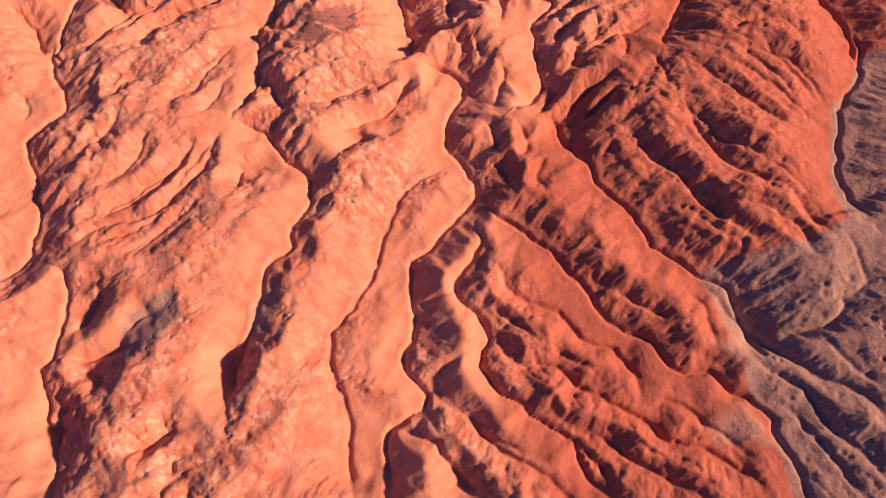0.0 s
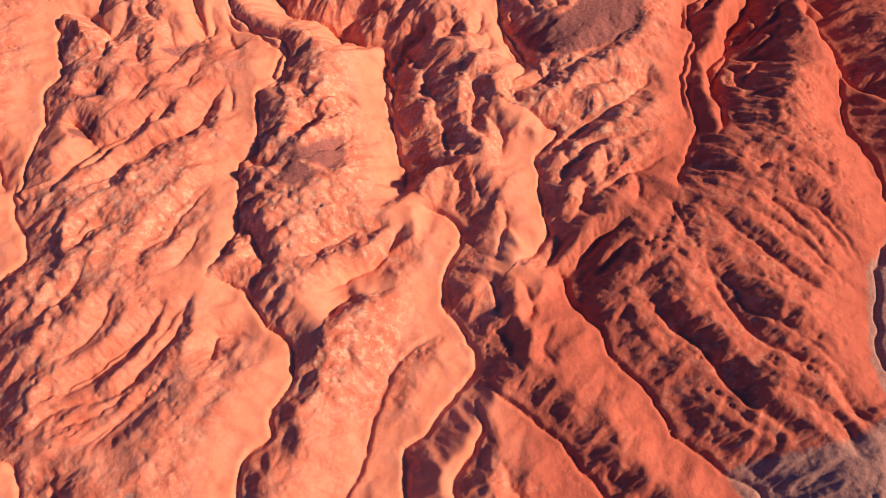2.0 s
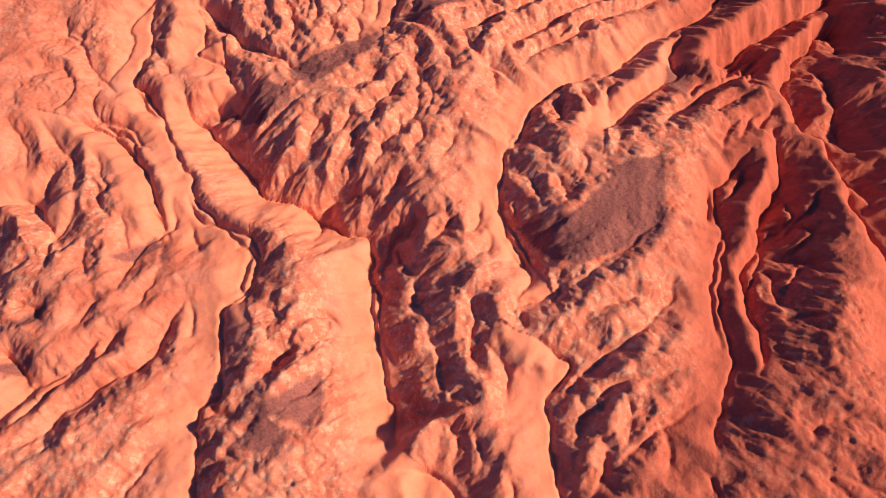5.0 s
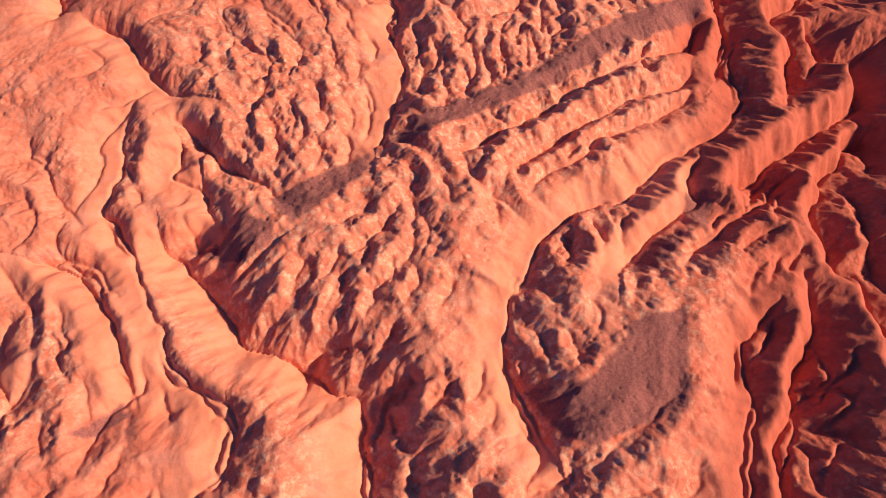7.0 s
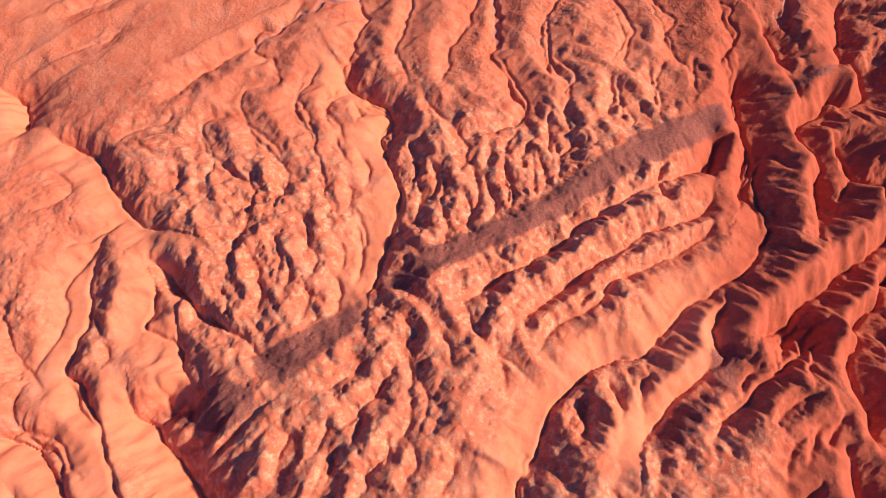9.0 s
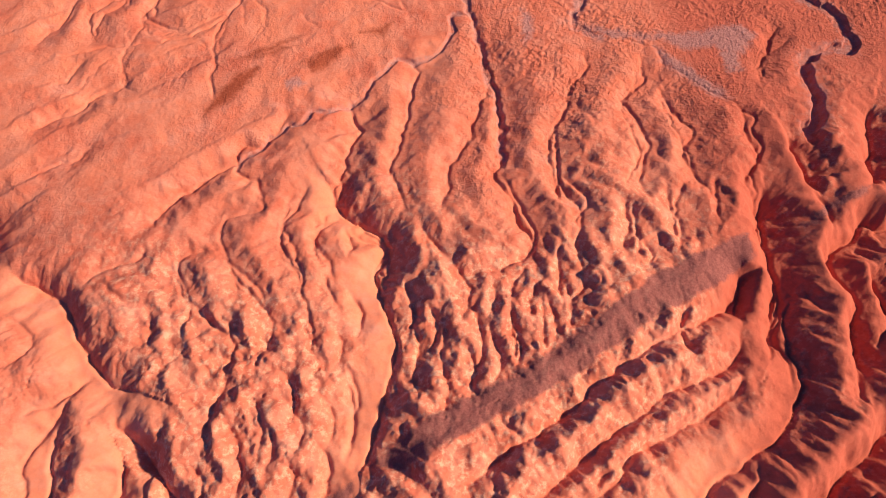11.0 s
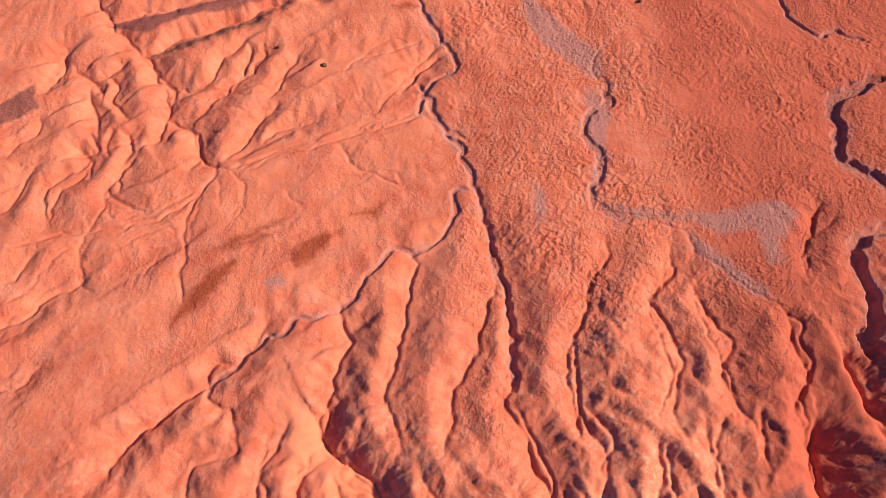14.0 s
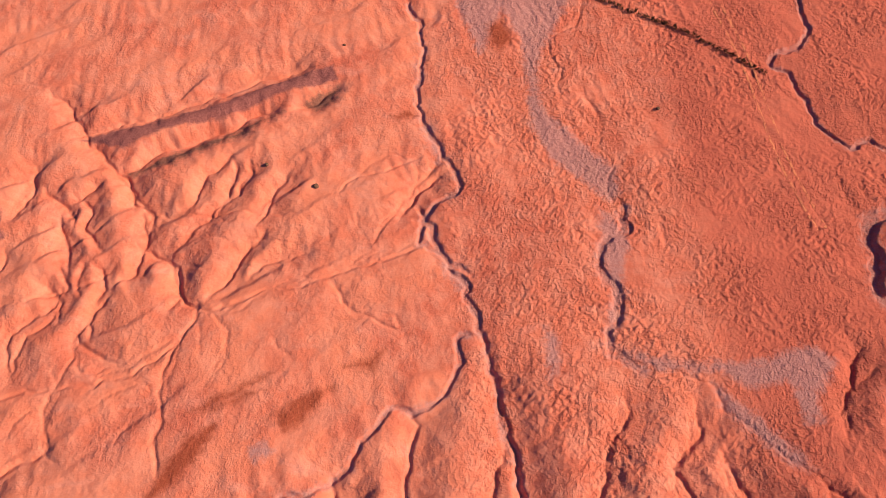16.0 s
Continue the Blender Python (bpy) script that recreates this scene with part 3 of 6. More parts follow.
gully(1.3, 4, 2.5, [(11.4, 82.9), (12.7, 86.1), (17.5, 88), (19.1, 90.8)])
gully(1, 4, 2.5, [(-43.2, 130.3), (-43.1, 132.4), (-44.9, 134.5)])
gully(1.3, 6, 2.5, [(-51.4, 127.9), (-56, 132.3), (-59, 137.4), (-61.9, 140.9), (-62.3, 143.8)])
gully(0.8, 5, 2, [(-54.1, 128.6), (-52.2, 133.8), (-50.6, 138.8), (-51.5, 142.9), (-49, 147.6), (-46.5, 152.5)])
gully(1.4, 6, 3, [(-43.4, 115.8), (-48.6, 120.8), (-52.9, 122.5), (-54.6, 120.6)])
gully(1, 5, 2.5, [(-60.3, 122.9), (-57.3, 127.8), (-59.8, 131.1)])
gully(2.86, 3.6, 3.5, [(56, 148.8), (56.4, 151.3), (55.6, 155), (57.7, 158.3), (58.7, 161.5), (58.7, 164.4), (57.9, 167.1)])
gully(2.2, 8, 3, [(-6.1, 139.1), (-4.9, 143), (-2.7, 149.1), (-1.2, 155), (-1.5, 159.8), (-3.6, 165.9), (-4.3, 168.7), (-2.1, 171.9), (-2.7, 174.5), (-6.9, 177.8), (-9.9, 180.4), (-11.6, 184.3)])
gully(3.9, 3.6, 4, [(66.7, 149.4), (68.2, 152.4), (68.3, 156.5), (70.2, 159.7), (69.5, 163.1), (68.4, 166), (68.7, 168.3), (70.9, 170.6), (74.6, 172.3), (76.6, 174.6), (78.7, 173.3), (82.3, 174.4), (83.7, 176.9), (83.4, 180.2), (81.7, 182.9)])
gully(3.9, 3.6, 4, [(80.6, 153.9), (79.2, 156.1), (75.7, 158.4), (74.6, 160.6), (74.4, 164), (73.3, 167)])
gully(1.6, 6, 2.5, [(12.9, 167), (16.9, 168.6), (21.1, 172), (19.7, 174.5), (18.6, 178.3), (17.2, 182.6)])
gully(1, 5, 2, [(27.5, 164.8), (27.3, 170.7), (29.1, 176.8), (26.6, 182.1), (26.2, 189.4)])
gully(1, 4, 2, [(43.1, 169.4), (44.2, 174.9), (43, 180.1)])
gully(2.86, 8, 3.5, [(78.2, 180.3), (82.1, 186.5), (83, 192.1), (83.9, 196.5)])
gully(1, 5, 2, [(-27, 144.8), (-25.8, 149.5), (-24.3, 157), (-26.5, 160.3), (-29.4, 162.2), (-32, 164.9), (-34.1, 168.4), (-35.1, 170.7)])
gully(1, 5, 2, [(-20.9, 153.2), (-19.1, 158.3), (-20, 162.7), (-23.3, 165.9), (-25.9, 169.2), (-28, 172.8)])
gully(1, 5, 2, [(-14.3, 153.9), (-13.2, 159.1), (-15.1, 164.1), (-14.5, 166.9), (-16.3, 169.9), (-18.8, 174.1), (-18.8, 177.8), (-16.9, 181.5), (-15.5, 183.8)])
gully(0.9, 4, 2, [(-10.7, 166.4), (-10.8, 169.9), (-13.8, 173.6), (-13.7, 176.7), (-11.5, 181)])
gully(1.8, 8, 4, [(-36.9, 151.3), (-41.6, 153), (-44.7, 156), (-46.7, 158.9), (-49.3, 162.7), (-51.4, 166.1), (-54.7, 168.2), (-59, 170.4)])
gully(2.6, 6, 4, [(-66.4, 171.4), (-66.1, 174.9), (-67.2, 178.5), (-69.4, 181.1), (-71.8, 182.4)])
gully(0.7, 4, 1.8, [(-57.7, 154.7), (-54.2, 158.7), (-55.4, 161.9), (-58.8, 163.2)])
gully(0.6, 5, 1.8, [(-52.1, 149.4), (-48.1, 151.2), (-45.2, 153.5)])
gully(0.9, 6, 1.8, [(-40.1, 177.2), (-39.7, 179.7), (-37.3, 182.3), (-34, 185.4), (-30.9, 188), (-27.2, 190.2)])
gully(0.9, 6, 1.8, [(-48.1, 168.6), (-44.1, 170.8), (-38.9, 172.9)])
gully(0.6, 6, 2, [(-61.1, 188.6), (-56.5, 191.1), (-51.8, 193.8)])
gully(0.8, 6, 2, [(-63.2, 198.4), (-57.3, 202.2), (-51.7, 206.2), (-49.2, 208.3)])
gully(0.7, 6, 2, [(-60.8, 228), (-63.7, 223.2), (-66.3, 217.3)])
gully(0.7, 6, 2, [(-56.8, 217.1), (-56.8, 220.5), (-55.7, 224.8), (-52.5, 227.3), (-52.2, 230.1)])
gully(0.7, 5, 2, [(-39.9, 219.5), (-46.2, 221.6), (-48, 224.4), (-46.8, 227), (-45.1, 229.7)])
gully(0.8, 6, 2, [(-35.2, 237.9), (-31.5, 241.8), (-27, 247.9), (-26.4, 252.3)])
gully(0.8, 5, 2, [(-29.4, 243.8), (-25.1, 248.9), (-23.5, 253.3)])
gully(0.8, 5, 2, [(-21.7, 241.3), (-19.3, 246.4), (-16.7, 251.8)])
gully(0.8, 5, 2.5, [(-40.2, 240.2), (-39.6, 244.3), (-43.3, 248.8), (-46.9, 253.5), (-51.1, 258.3), (-54.3, 262.6), (-58.3, 268.3), (-60.4, 270.9)])
gully(0.9, 5, 2.5, [(-51.6, 242.9), (-54.3, 247.3), (-58.8, 250.8)])
gully(1.3, 5, 4, [(-46, 253.6), (-42.4, 255.6), (-37.9, 258.3), (-33, 259.8), (-28.3, 261.9), (-23.4, 264), (-19.4, 265.7)])
gully(1, 4, 3, [(-16.3, 264.8), (-12.2, 266.5), (-8.1, 269.4)])
gully(0.8, 7, 3, [(-55, 260.9), (-48.3, 262.6), (-38.6, 265.3), (-28.7, 269.1), (-18.6, 273.1), (-12.3, 274.5)])
gully(0.7, 4, 1.2, [(-34.7, 245.4), (-32.4, 247.9), (-31, 251.8), (-28.2, 253.4), (-27.1, 256)])
gully(0.6, 3, 1, [(-27.4, 249.6), (-26.5, 252.2), (-26.2, 254.9)])
gully(0.6, 3, 1, [(-24.7, 248.8), (-23.3, 251.4), (-23.5, 254.1)])
gully(0.6, 3, 1, [(-21.4, 245.4), (-19.4, 246.6), (-18, 249.2)])
gully(0.9, 5, 1.4, [(-33.1, 229.1), (-33.9, 232.6), (-35.2, 235.6), (-37.5, 238.2)])
gully(0.6, 3, 1, [(-51.5, 230.7), (-51.3, 232.4), (-52.7, 234.8), (-53.1, 236.6)])
gully(0.6, 3, 1, [(-48.1, 230.5), (-49.3, 233.4), (-49.1, 236.4)])
gully(0.7, 5, 1.2, [(-55.9, 217.3), (-57.5, 220.6), (-57.7, 223.8), (-56.9, 226.5), (-54.8, 228), (-52.5, 228.4)])
gully(0.5, 4, 1, [(-61.2, 207.7), (-59.2, 208.5), (-58, 210.9), (-57, 212.3)])
gully(0.9, 4, 1.4, [(-41.9, 237.6), (-40.2, 239.5), (-39.3, 243.2), (-41.1, 246.5)])
gully(0.9, 3, 2, [(-13.7, 83.6), (-13.4, 86.3), (-14.8, 87.5)])
gully(1.3, 4, 2, [(-16.6, 74.6), (-13.5, 78.4), (-13.1, 80.4)])
gully(1.2, 3, 2, [(-0.2, 86), (-1.1, 88.8), (-0.2, 91.6)])
gully(1.2, 4, 2.5, [(3.3, 74), (1.3, 77), (1.8, 80.1), (0.2, 83.3)])
gully(1.2, 4, 2.5, [(7.5, 76.7), (6.1, 80.9), (7.1, 85.1), (5.5, 88.5)])
gully(1.1, 4, 2.2, [(10.2, 73), (11, 76.4), (9.4, 79.5), (7.8, 81.7)])
gully(1.2, 5, 2, [(20, 76.1), (24.6, 78.9), (29.2, 81.8), (33.4, 85.9), (34.9, 89.3)])
gully(0.9, 4, 1.6, [(21.6, 84), (25.2, 85.5), (29.7, 86.4), (32.4, 86.8)])
gully(0.9, 4, 1.6, [(20.4, 88.6), (25.3, 91.8), (30.2, 95.1), (34.2, 97.3)])
gully(0.9, 4, 1.8, [(20.1, 71.8), (24.4, 74.5), (28.7, 75.2), (32, 76)])
gully(0.9, 4, 1.8, [(22.2, 64.3), (26.6, 67.6), (30.9, 70.1), (34.4, 71.9)])
gully(1.1, 4, 2, [(51.2, 91.8), (56.7, 95.2), (59.6, 98.8)])
gully(1.1, 4, 2, [(49.3, 84.9), (51.2, 88.3), (55.6, 91.5)])
gully(0.8, 5, 1.5, [(50, 53.1), (48.7, 57.4), (47.1, 61.1), (43.7, 64.1)])
gully(0.8, 5, 1.5, [(54.1, 52.9), (52.2, 57.2), (49.9, 61), (48.3, 64.8)])
gully(1.7, 4, 3, [(-20.7, 129.9), (-23.8, 133.3), (-26.7, 135.6), (-30.6, 137.5), (-34, 141.7), (-36.7, 144.2), (-39.7, 147.9)])
gully(1, 3.5, 2, [(-13.3, 151.1), (-12.5, 154.9), (-14.7, 160.4)])
gully(1, 3.5, 2, [(-15.9, 144.9), (-15.2, 149.9), (-17.4, 153.8)])
gully(1, 3.5, 2, [(-19.5, 141.5), (-18.9, 146.3), (-22.1, 150.2)])
gully(1, 3.5, 2, [(-23.2, 140.5), (-22.6, 144), (-25.7, 147.8)])
gully(1, 3.5, 2, [(-8.2, 141), (-7.4, 145.8), (-8.4, 152.1)])
gully(1, 3.5, 2, [(-10.9, 136.5), (-10.1, 139.9), (-12.1, 143.5)])
gully(1, 3.5, 2, [(-25.6, 136), (-26.8, 139.5), (-29, 141.9)])
gully(1, 3.5, 2, [(-15.5, 135.5), (-14.7, 138.9), (-16.7, 141.4)])
gully(1.1, 3.5, 2, [(1.4, 150.5), (2, 155.7), (1.1, 161.2)])
gully(1.1, 3.5, 2, [(6.2, 149), (5.5, 154.2), (6.7, 159.6)])
gully(1.1, 3.5, 2, [(10.2, 150.1), (11.5, 155.3), (10.9, 162.2)])
gully(1.1, 3.5, 2, [(15.3, 152.5), (16.3, 157.8), (15.2, 163.4)])
gully(1.1, 3.5, 2, [(19.4, 153.6), (20.9, 159), (20.9, 163.2)])
gully(1.1, 3.5, 2, [(23.7, 156.1), (25.1, 161.6), (24.3, 166)])
gully(1.1, 3.5, 2.2, [(-0.1, 124.9), (0.4, 128), (-0.9, 130.2)])
gully(1.1, 3.5, 2.2, [(1.1, 118.9), (2.1, 122.7), (0.8, 125.9)])
gully(1, 3.5, 2.2, [(6.1, 127.3), (5.4, 130.7), (4.1, 132.5)])
gully(1.1, 3.5, 2.2, [(12.8, 123.8), (12.5, 128), (10.7, 130.3)])
gully(1, 3.5, 2, [(-3.6, 114.3), (-2.7, 117.1), (-3.6, 120)])
gully(1, 3.5, 2, [(-7.7, 111), (-6.1, 113.6), (-5.9, 115.4)])
gully(1, 3.5, 2, [(-1.1, 111.5), (0.6, 115.1), (-0.2, 117.9)])
gully(1, 3.5, 2, [(-10.8, 107.6), (-9.2, 109.3), (-8.6, 111)])
gully(1, 3.5, 2, [(-6, 105.7), (-3.6, 108.1), (-2.8, 109.9)])
gully(1, 3.5, 2, [(3.7, 111.2), (5.4, 113.8), (5.1, 115.7)])
gully(1, 3.5, 2, [(-13.7, 116.8), (-12, 118.6), (-11.3, 121.6)])
gully(1, 3.5, 2, [(-7.8, 118.3), (-7, 121.3), (-7.9, 123.3)])
gully(1.2, 4, 2, [(17.3, 85.7), (18.8, 89.1), (17.9, 90.7)])
gully(1.2, 4, 2, [(42.2, 98.6), (43.8, 101.8), (43.8, 104.3)])
gully(1.2, 4, 2, [(45.5, 101.7), (48.8, 104.9), (52.2, 108.3)])
gully(1.4, 4, 3, [(57.7, 90.4), (55.1, 91.3), (51.8, 92.2), (49.2, 93.3)])
gully(1.4, 4, 3, [(58.7, 95), (56.6, 97.3), (53.9, 98.2), (50.1, 98.5)])
gully(1.3, 6, 3, [(-39.1, 241.8), (-39.9, 245.5), (-42.8, 247.8), (-45.3, 252.4), (-47.5, 254.2)])
gully(1, 4, 2, [(-46.3, 238.5), (-49.8, 242.9), (-49.5, 246), (-52.8, 248.9)])
gully(0.9, 4, 1.6, [(-53.6, 248.3), (-51, 249.8), (-48.1, 252.4)])
gully(1, 5, 2, [(1.6, 242.2), (4.6, 245.3), (7.6, 248.4), (9.7, 250.6)])
gully(1, 5, 2, [(-30, 227.5), (-33.4, 230), (-34.7, 233.9), (-35.3, 236.9)])
gully(0.9, 4, 2, [(-45.9, 228.9), (-45.4, 232.6), (-47.1, 235.6)])
gully(0.9, 5, 2, [(-51.5, 226.9), (-52.2, 230.2), (-55, 233.2)])
gully(0.9, 5, 2, [(-60.7, 255.4), (-60.5, 249.8), (-62.4, 245.7)])
gully(0.9, 5, 2, [(-45.9, 223.5), (-46.5, 227.3), (-44, 231)])
gully(1.1, 6, 2, [(-43.8, 233), (-41.2, 234.9), (-40.4, 238.9), (-40.5, 245.9)])
gully(1.2, 6, 2, [(-34.2, 227.3), (-33.6, 231.8), (-36.5, 237.3), (-41.9, 238.9)])
gully(0.9, 5, 2, [(-54.3, 228.3), (-52.1, 229.5), (-52.2, 232.1)])
gully(0.9, 5, 2, [(-51.6, 234.7), (-53.1, 240.9), (-54.7, 245.9)])
gully(0.8, 5, 2, [(-65.8, 232.2), (-62.4, 236), (-62.5, 239.4)])
gully(0.8, 6, 2, [(-22.3, 232.6), (-18.3, 235.1), (-12, 236.2)])
gully(0.9, 6, 2, [(-28.4, 228.9), (-25.6, 232.7), (-20.8, 240.7)])
gully(1.1, 4, 2, [(34.3, 170), (35.7, 173.3), (35.9, 177.7)])
gully(0.8, 4, 2, [(-8.4, 171.6), (-8.5, 175.4), (-9.4, 177.1)])
gully(1.1, 4, 2, [(-4.1, 166), (-2.6, 168.7), (-1.7, 171.9), (-5.3, 174.6), (-8.6, 177.4)])
gully(1, 4, 2, [(7.6, 169.7), (5.3, 173.1), (2.9, 175.8)])
gully(2.73, 4, 3, [(50.5, 157.8), (51.4, 161.6), (52.8, 164.2), (54.8, 166.3)])
gully(2.86, 4, 3, [(55.4, 152.1), (56, 156.5), (57.7, 159.9), (59.1, 162)])
gully(2.86, 4, 3, [(58.9, 166.3), (58.8, 169.7), (58.9, 173.5), (60.6, 177.1)])
gully(1.9, 4, 3, [(41.5, 152.7), (40.6, 156.4), (41.3, 158.5), (42.6, 160.6)])
gully(0.87, 3.6, 1.6, [(-65, 57.7), (-65.3, 60.5), (-66.7, 62.2)])
gully(1.74, 3.9, 2.0, [(-65.5, 70.7), (-67.8, 75), (-71.3, 78.9), (-73.3, 80.9)])
gully(1.16, 3.7, 1.8, [(-50.2, 59.9), (-48.9, 62.6), (-46.9, 63.6)])
gully(1.16, 3.7, 1.8, [(-49.2, 38.7), (-45.4, 39.9), (-41.9, 42.5), (-38.5, 45.6), (-37.8, 47)])
gully(1.16, 3.7, 1.8, [(-49.4, 43.2), (-46.5, 45), (-44, 48.8), (-43.7, 51.7)])
gully(1.01, 3.6, 1.7, [(-53.4, 50.1), (-50.4, 52), (-48.5, 55)])
gully(1.16, 3.7, 1.8, [(-46.3, 35.1), (-42.3, 36.7), (-38.2, 39.1)])
gully(1.01, 3.6, 1.7, [(-42.3, 33.2), (-39, 35.5), (-37.1, 38.1), (-35.2, 40.7)])
gully(0.87, 3.6, 1.6, [(-37.8, 42.6), (-36, 46.3), (-34.8, 49.2), (-33.4, 51.2)])
gully(0.87, 3.6, 1.6, [(-35.9, 56.4), (-34.7, 59.6), (-33, 62.9)])
gully(1.45, 3.8, 1.9, [(-28.4, 42.6), (-29.6, 45.5), (-28.1, 46.9), (-25.2, 46.2)])
gully(1.45, 3.8, 1.9, [(-24.2, 56.3), (-25.3, 59.6), (-27.3, 61.9), (-29, 60.8)])
gully(1.3, 3.7, 1.8, [(-18.2, 57), (-14.9, 59), (-10.7, 61), (-7.2, 61.9)])
gully(1.74, 3.9, 2.0, [(-14.4, 48), (-12.7, 50.4), (-10.3, 51.2)])
gully(1.45, 3.8, 1.9, [(-15.3, 51.7), (-11.3, 54.6), (-7.1, 57.6), (-4.6, 61.9)])
gully(1.74, 3.9, 2.0, [(-48.4, 21.9), (-46.7, 24.1), (-45.8, 26.4), (-45.5, 28.4)])
gully(1.16, 3.7, 1.8, [(-41.1, 21.8), (-39, 23.6), (-37, 24.7)])
gully(1.74, 3.9, 2.0, [(-48.4, 19), (-44.8, 19), (-42.8, 19.9), (-39.2, 20)])
gully(1.45, 3.8, 1.9, [(-42.6, 13.9), (-42.8, 16.3), (-46.5, 18.2)])
gully(1.74, 3.9, 2.0, [(-47.2, 9.3), (-47.8, 12), (-46.1, 13)])
gully(1.45, 3.8, 1.9, [(-37, 6.9), (-34.7, 8.5), (-31.4, 9.3)])
gully(1.89, 4.0, 2.1, [(-26.5, 13.5), (-27.3, 16.9), (-26.9, 19.8)])
gully(1.45, 3.8, 1.9, [(-31.1, 4), (-31.2, 6.1), (-29.6, 6.7)])
gully(0.8, 3.7, 1.8, [(12, 18.9), (10.1, 20.4), (8.1, 22), (6.8, 23.5)])
gully(0.8, 3.7, 1.8, [(18.1, 14.5), (16.3, 16), (14.5, 17.4), (12, 18.2)])
gully(0.9, 3.7, 1.8, [(6, 8.5), (3.5, 9.8), (1.6, 11.2)])
gully(0.9, 3.7, 1.8, [(8.9, 6.1), (6.6, 6.7), (4.7, 7.9)])
gully(0.9, 3.7, 1.8, [(17.8, 2.9), (16.3, 4.7), (15.2, 6.5)])
gully(0.9, 3.7, 1.8, [(27, 3.8), (24.8, 5.1), (22.6, 5.7), (21, 7.5)])
gully(1, 3.8, 1.9, [(33.4, 5.4), (31.5, 7.3), (29.3, 8.6), (27.2, 10.5), (25.5, 11.8)])
gully(1, 3.8, 1.9, [(28, 21.3), (26.2, 22.8), (24.3, 23.7), (22.4, 24.5)])
gully(0.8, 3.7, 1.8, [(32.7, 18.1), (32.7, 23), (30.8, 25)])
gully(0.9, 3.7, 1.8, [(8.4, 47.5), (7.7, 50.5), (6.2, 53.6)])
gully(0.9, 3.7, 1.8, [(11.4, 46.3), (12.4, 49.2), (11.4, 51.8)])
gully(0.9, 3.7, 1.8, [(9.5, 41.7), (8.9, 44.5), (7.5, 46.5)])
gully(0.9, 3.7, 1.8, [(14.1, 40.5), (13.5, 43.4), (14.6, 46.2)])
gully(1, 3.8, 1.9, [(19.5, 61.7), (21.5, 65), (21.2, 68.6)])
gully(1, 3.8, 1.9, [(23.4, 66.1), (25.6, 69.6), (25.2, 73.3)])
gully(1, 3.8, 1.9, [(28.2, 63.4), (29.6, 66.9), (28.5, 70.5)])
gully(1.2, 3.9, 2.0, [(16.9, 52.4), (19.7, 55.4), (22.6, 58.4), (26.3, 60.4)])
gully(0.9, 3.7, 1.8, [(20.9, 52.8), (23.6, 54.7), (26.4, 57.7)])
gully(1, 3.8, 1.9, [(14.6, 54.4), (16.6, 57.4), (19.3, 59.5)])
gully(1, 3.8, 1.9, [(8.1, 56.9), (10, 61.2), (9.4, 64.6)])
gully(0.8, 3.7, 1.8, [(33.4, 57), (33.3, 60.4), (32.3, 64)])
gully(0.7, 3.6, 1.7, [(45, 66.4), (48.2, 68.6), (51.9, 69.6)])
gully(0.8, 3.7, 1.8, [(55.2, 65.8), (53.2, 67.8), (50, 68.6)])
gully(1.3, 4.0, 2.1, [(-54, 94.8), (-55.2, 98.3), (-53.7, 101.9), (-53.1, 104.4)])
gully(1.1, 3.9, 2.0, [(-47, 102.6), (-49.6, 106.5), (-51.4, 110.5)])
gully(1.1, 3.9, 2.0, [(-43, 96.4), (-44.6, 100), (-46.2, 103.8)])
gully(1, 3.8, 1.9, [(-47.8, 93), (-49.4, 96.6), (-49.4, 99)])
gully(1.3, 4.0, 2.1, [(-53, 86.9), (-54.4, 88.6), (-57.4, 89.8)])
gully(1.89, 4.0, 2.1, [(-52.8, 78.5), (-56.3, 81.7), (-59, 82.4)])
gully(1, 3.8, 1.9, [(-48, 85.3), (-46.8, 88.5), (-45.3, 89.5)])
gully(1.45, 3.8, 1.9, [(-43.6, 80.9), (-42.4, 84), (-40.9, 84.9)])
gully(1, 3.8, 1.9, [(-40.6, 88.2), (-39.2, 90.4), (-37.9, 93.7)])
gully(1.3, 4.0, 2.1, [(-38.1, 100), (-39.5, 102.5), (-41.8, 105.1)])
gully(1.1, 3.9, 2.0, [(-33, 97.1), (-34.7, 99.6), (-35.5, 102.1)])
gully(1, 3.8, 1.9, [(-33.3, 83.5), (-31.8, 85.6), (-33.6, 89)])
gully(1.2, 3.9, 2.0, [(-19.1, 85.3), (-21, 87), (-22.8, 87.6)])
gully(1, 3.8, 1.9, [(-12, 84.7), (-13.9, 86.4), (-16, 86)])
gully(1.45, 3.8, 1.9, [(-20.3, 78.8), (-18.7, 80.8), (-17, 80.7)])
gully(1.16, 3.7, 1.8, [(-28.7, 72), (-27.2, 73.4), (-24.7, 72.8)])
gully(1.6, 4.2, 2.3, [(-6, 94), (-5.1, 97.5), (-3.3, 100.5), (-0.8, 101.6)])
gully(1.4, 4.0, 2.2, [(-16.8, 99), (-15.8, 105.2), (-13, 107.4), (-6.2, 106.7)])
gully(1, 3.8, 1.9, [(6, 65.2), (6.6, 67.9), (5.5, 69.8)])
gully(1, 3.8, 1.9, [(2.9, 66.2), (3.8, 68.9), (2.3, 70.9)])
gully(1.2, 3.9, 2.0, [(51.4, 98.7), (54.3, 102.4), (57.2, 102.9)])
gully(1, 3.8, 1.9, [(18.9, 68.1), (20.1, 70.9), (22.6, 72.7)])
gully(0.9, 3.7, 1.8, [(23.6, 68.8), (26.4, 70.9), (28.7, 71.3)])
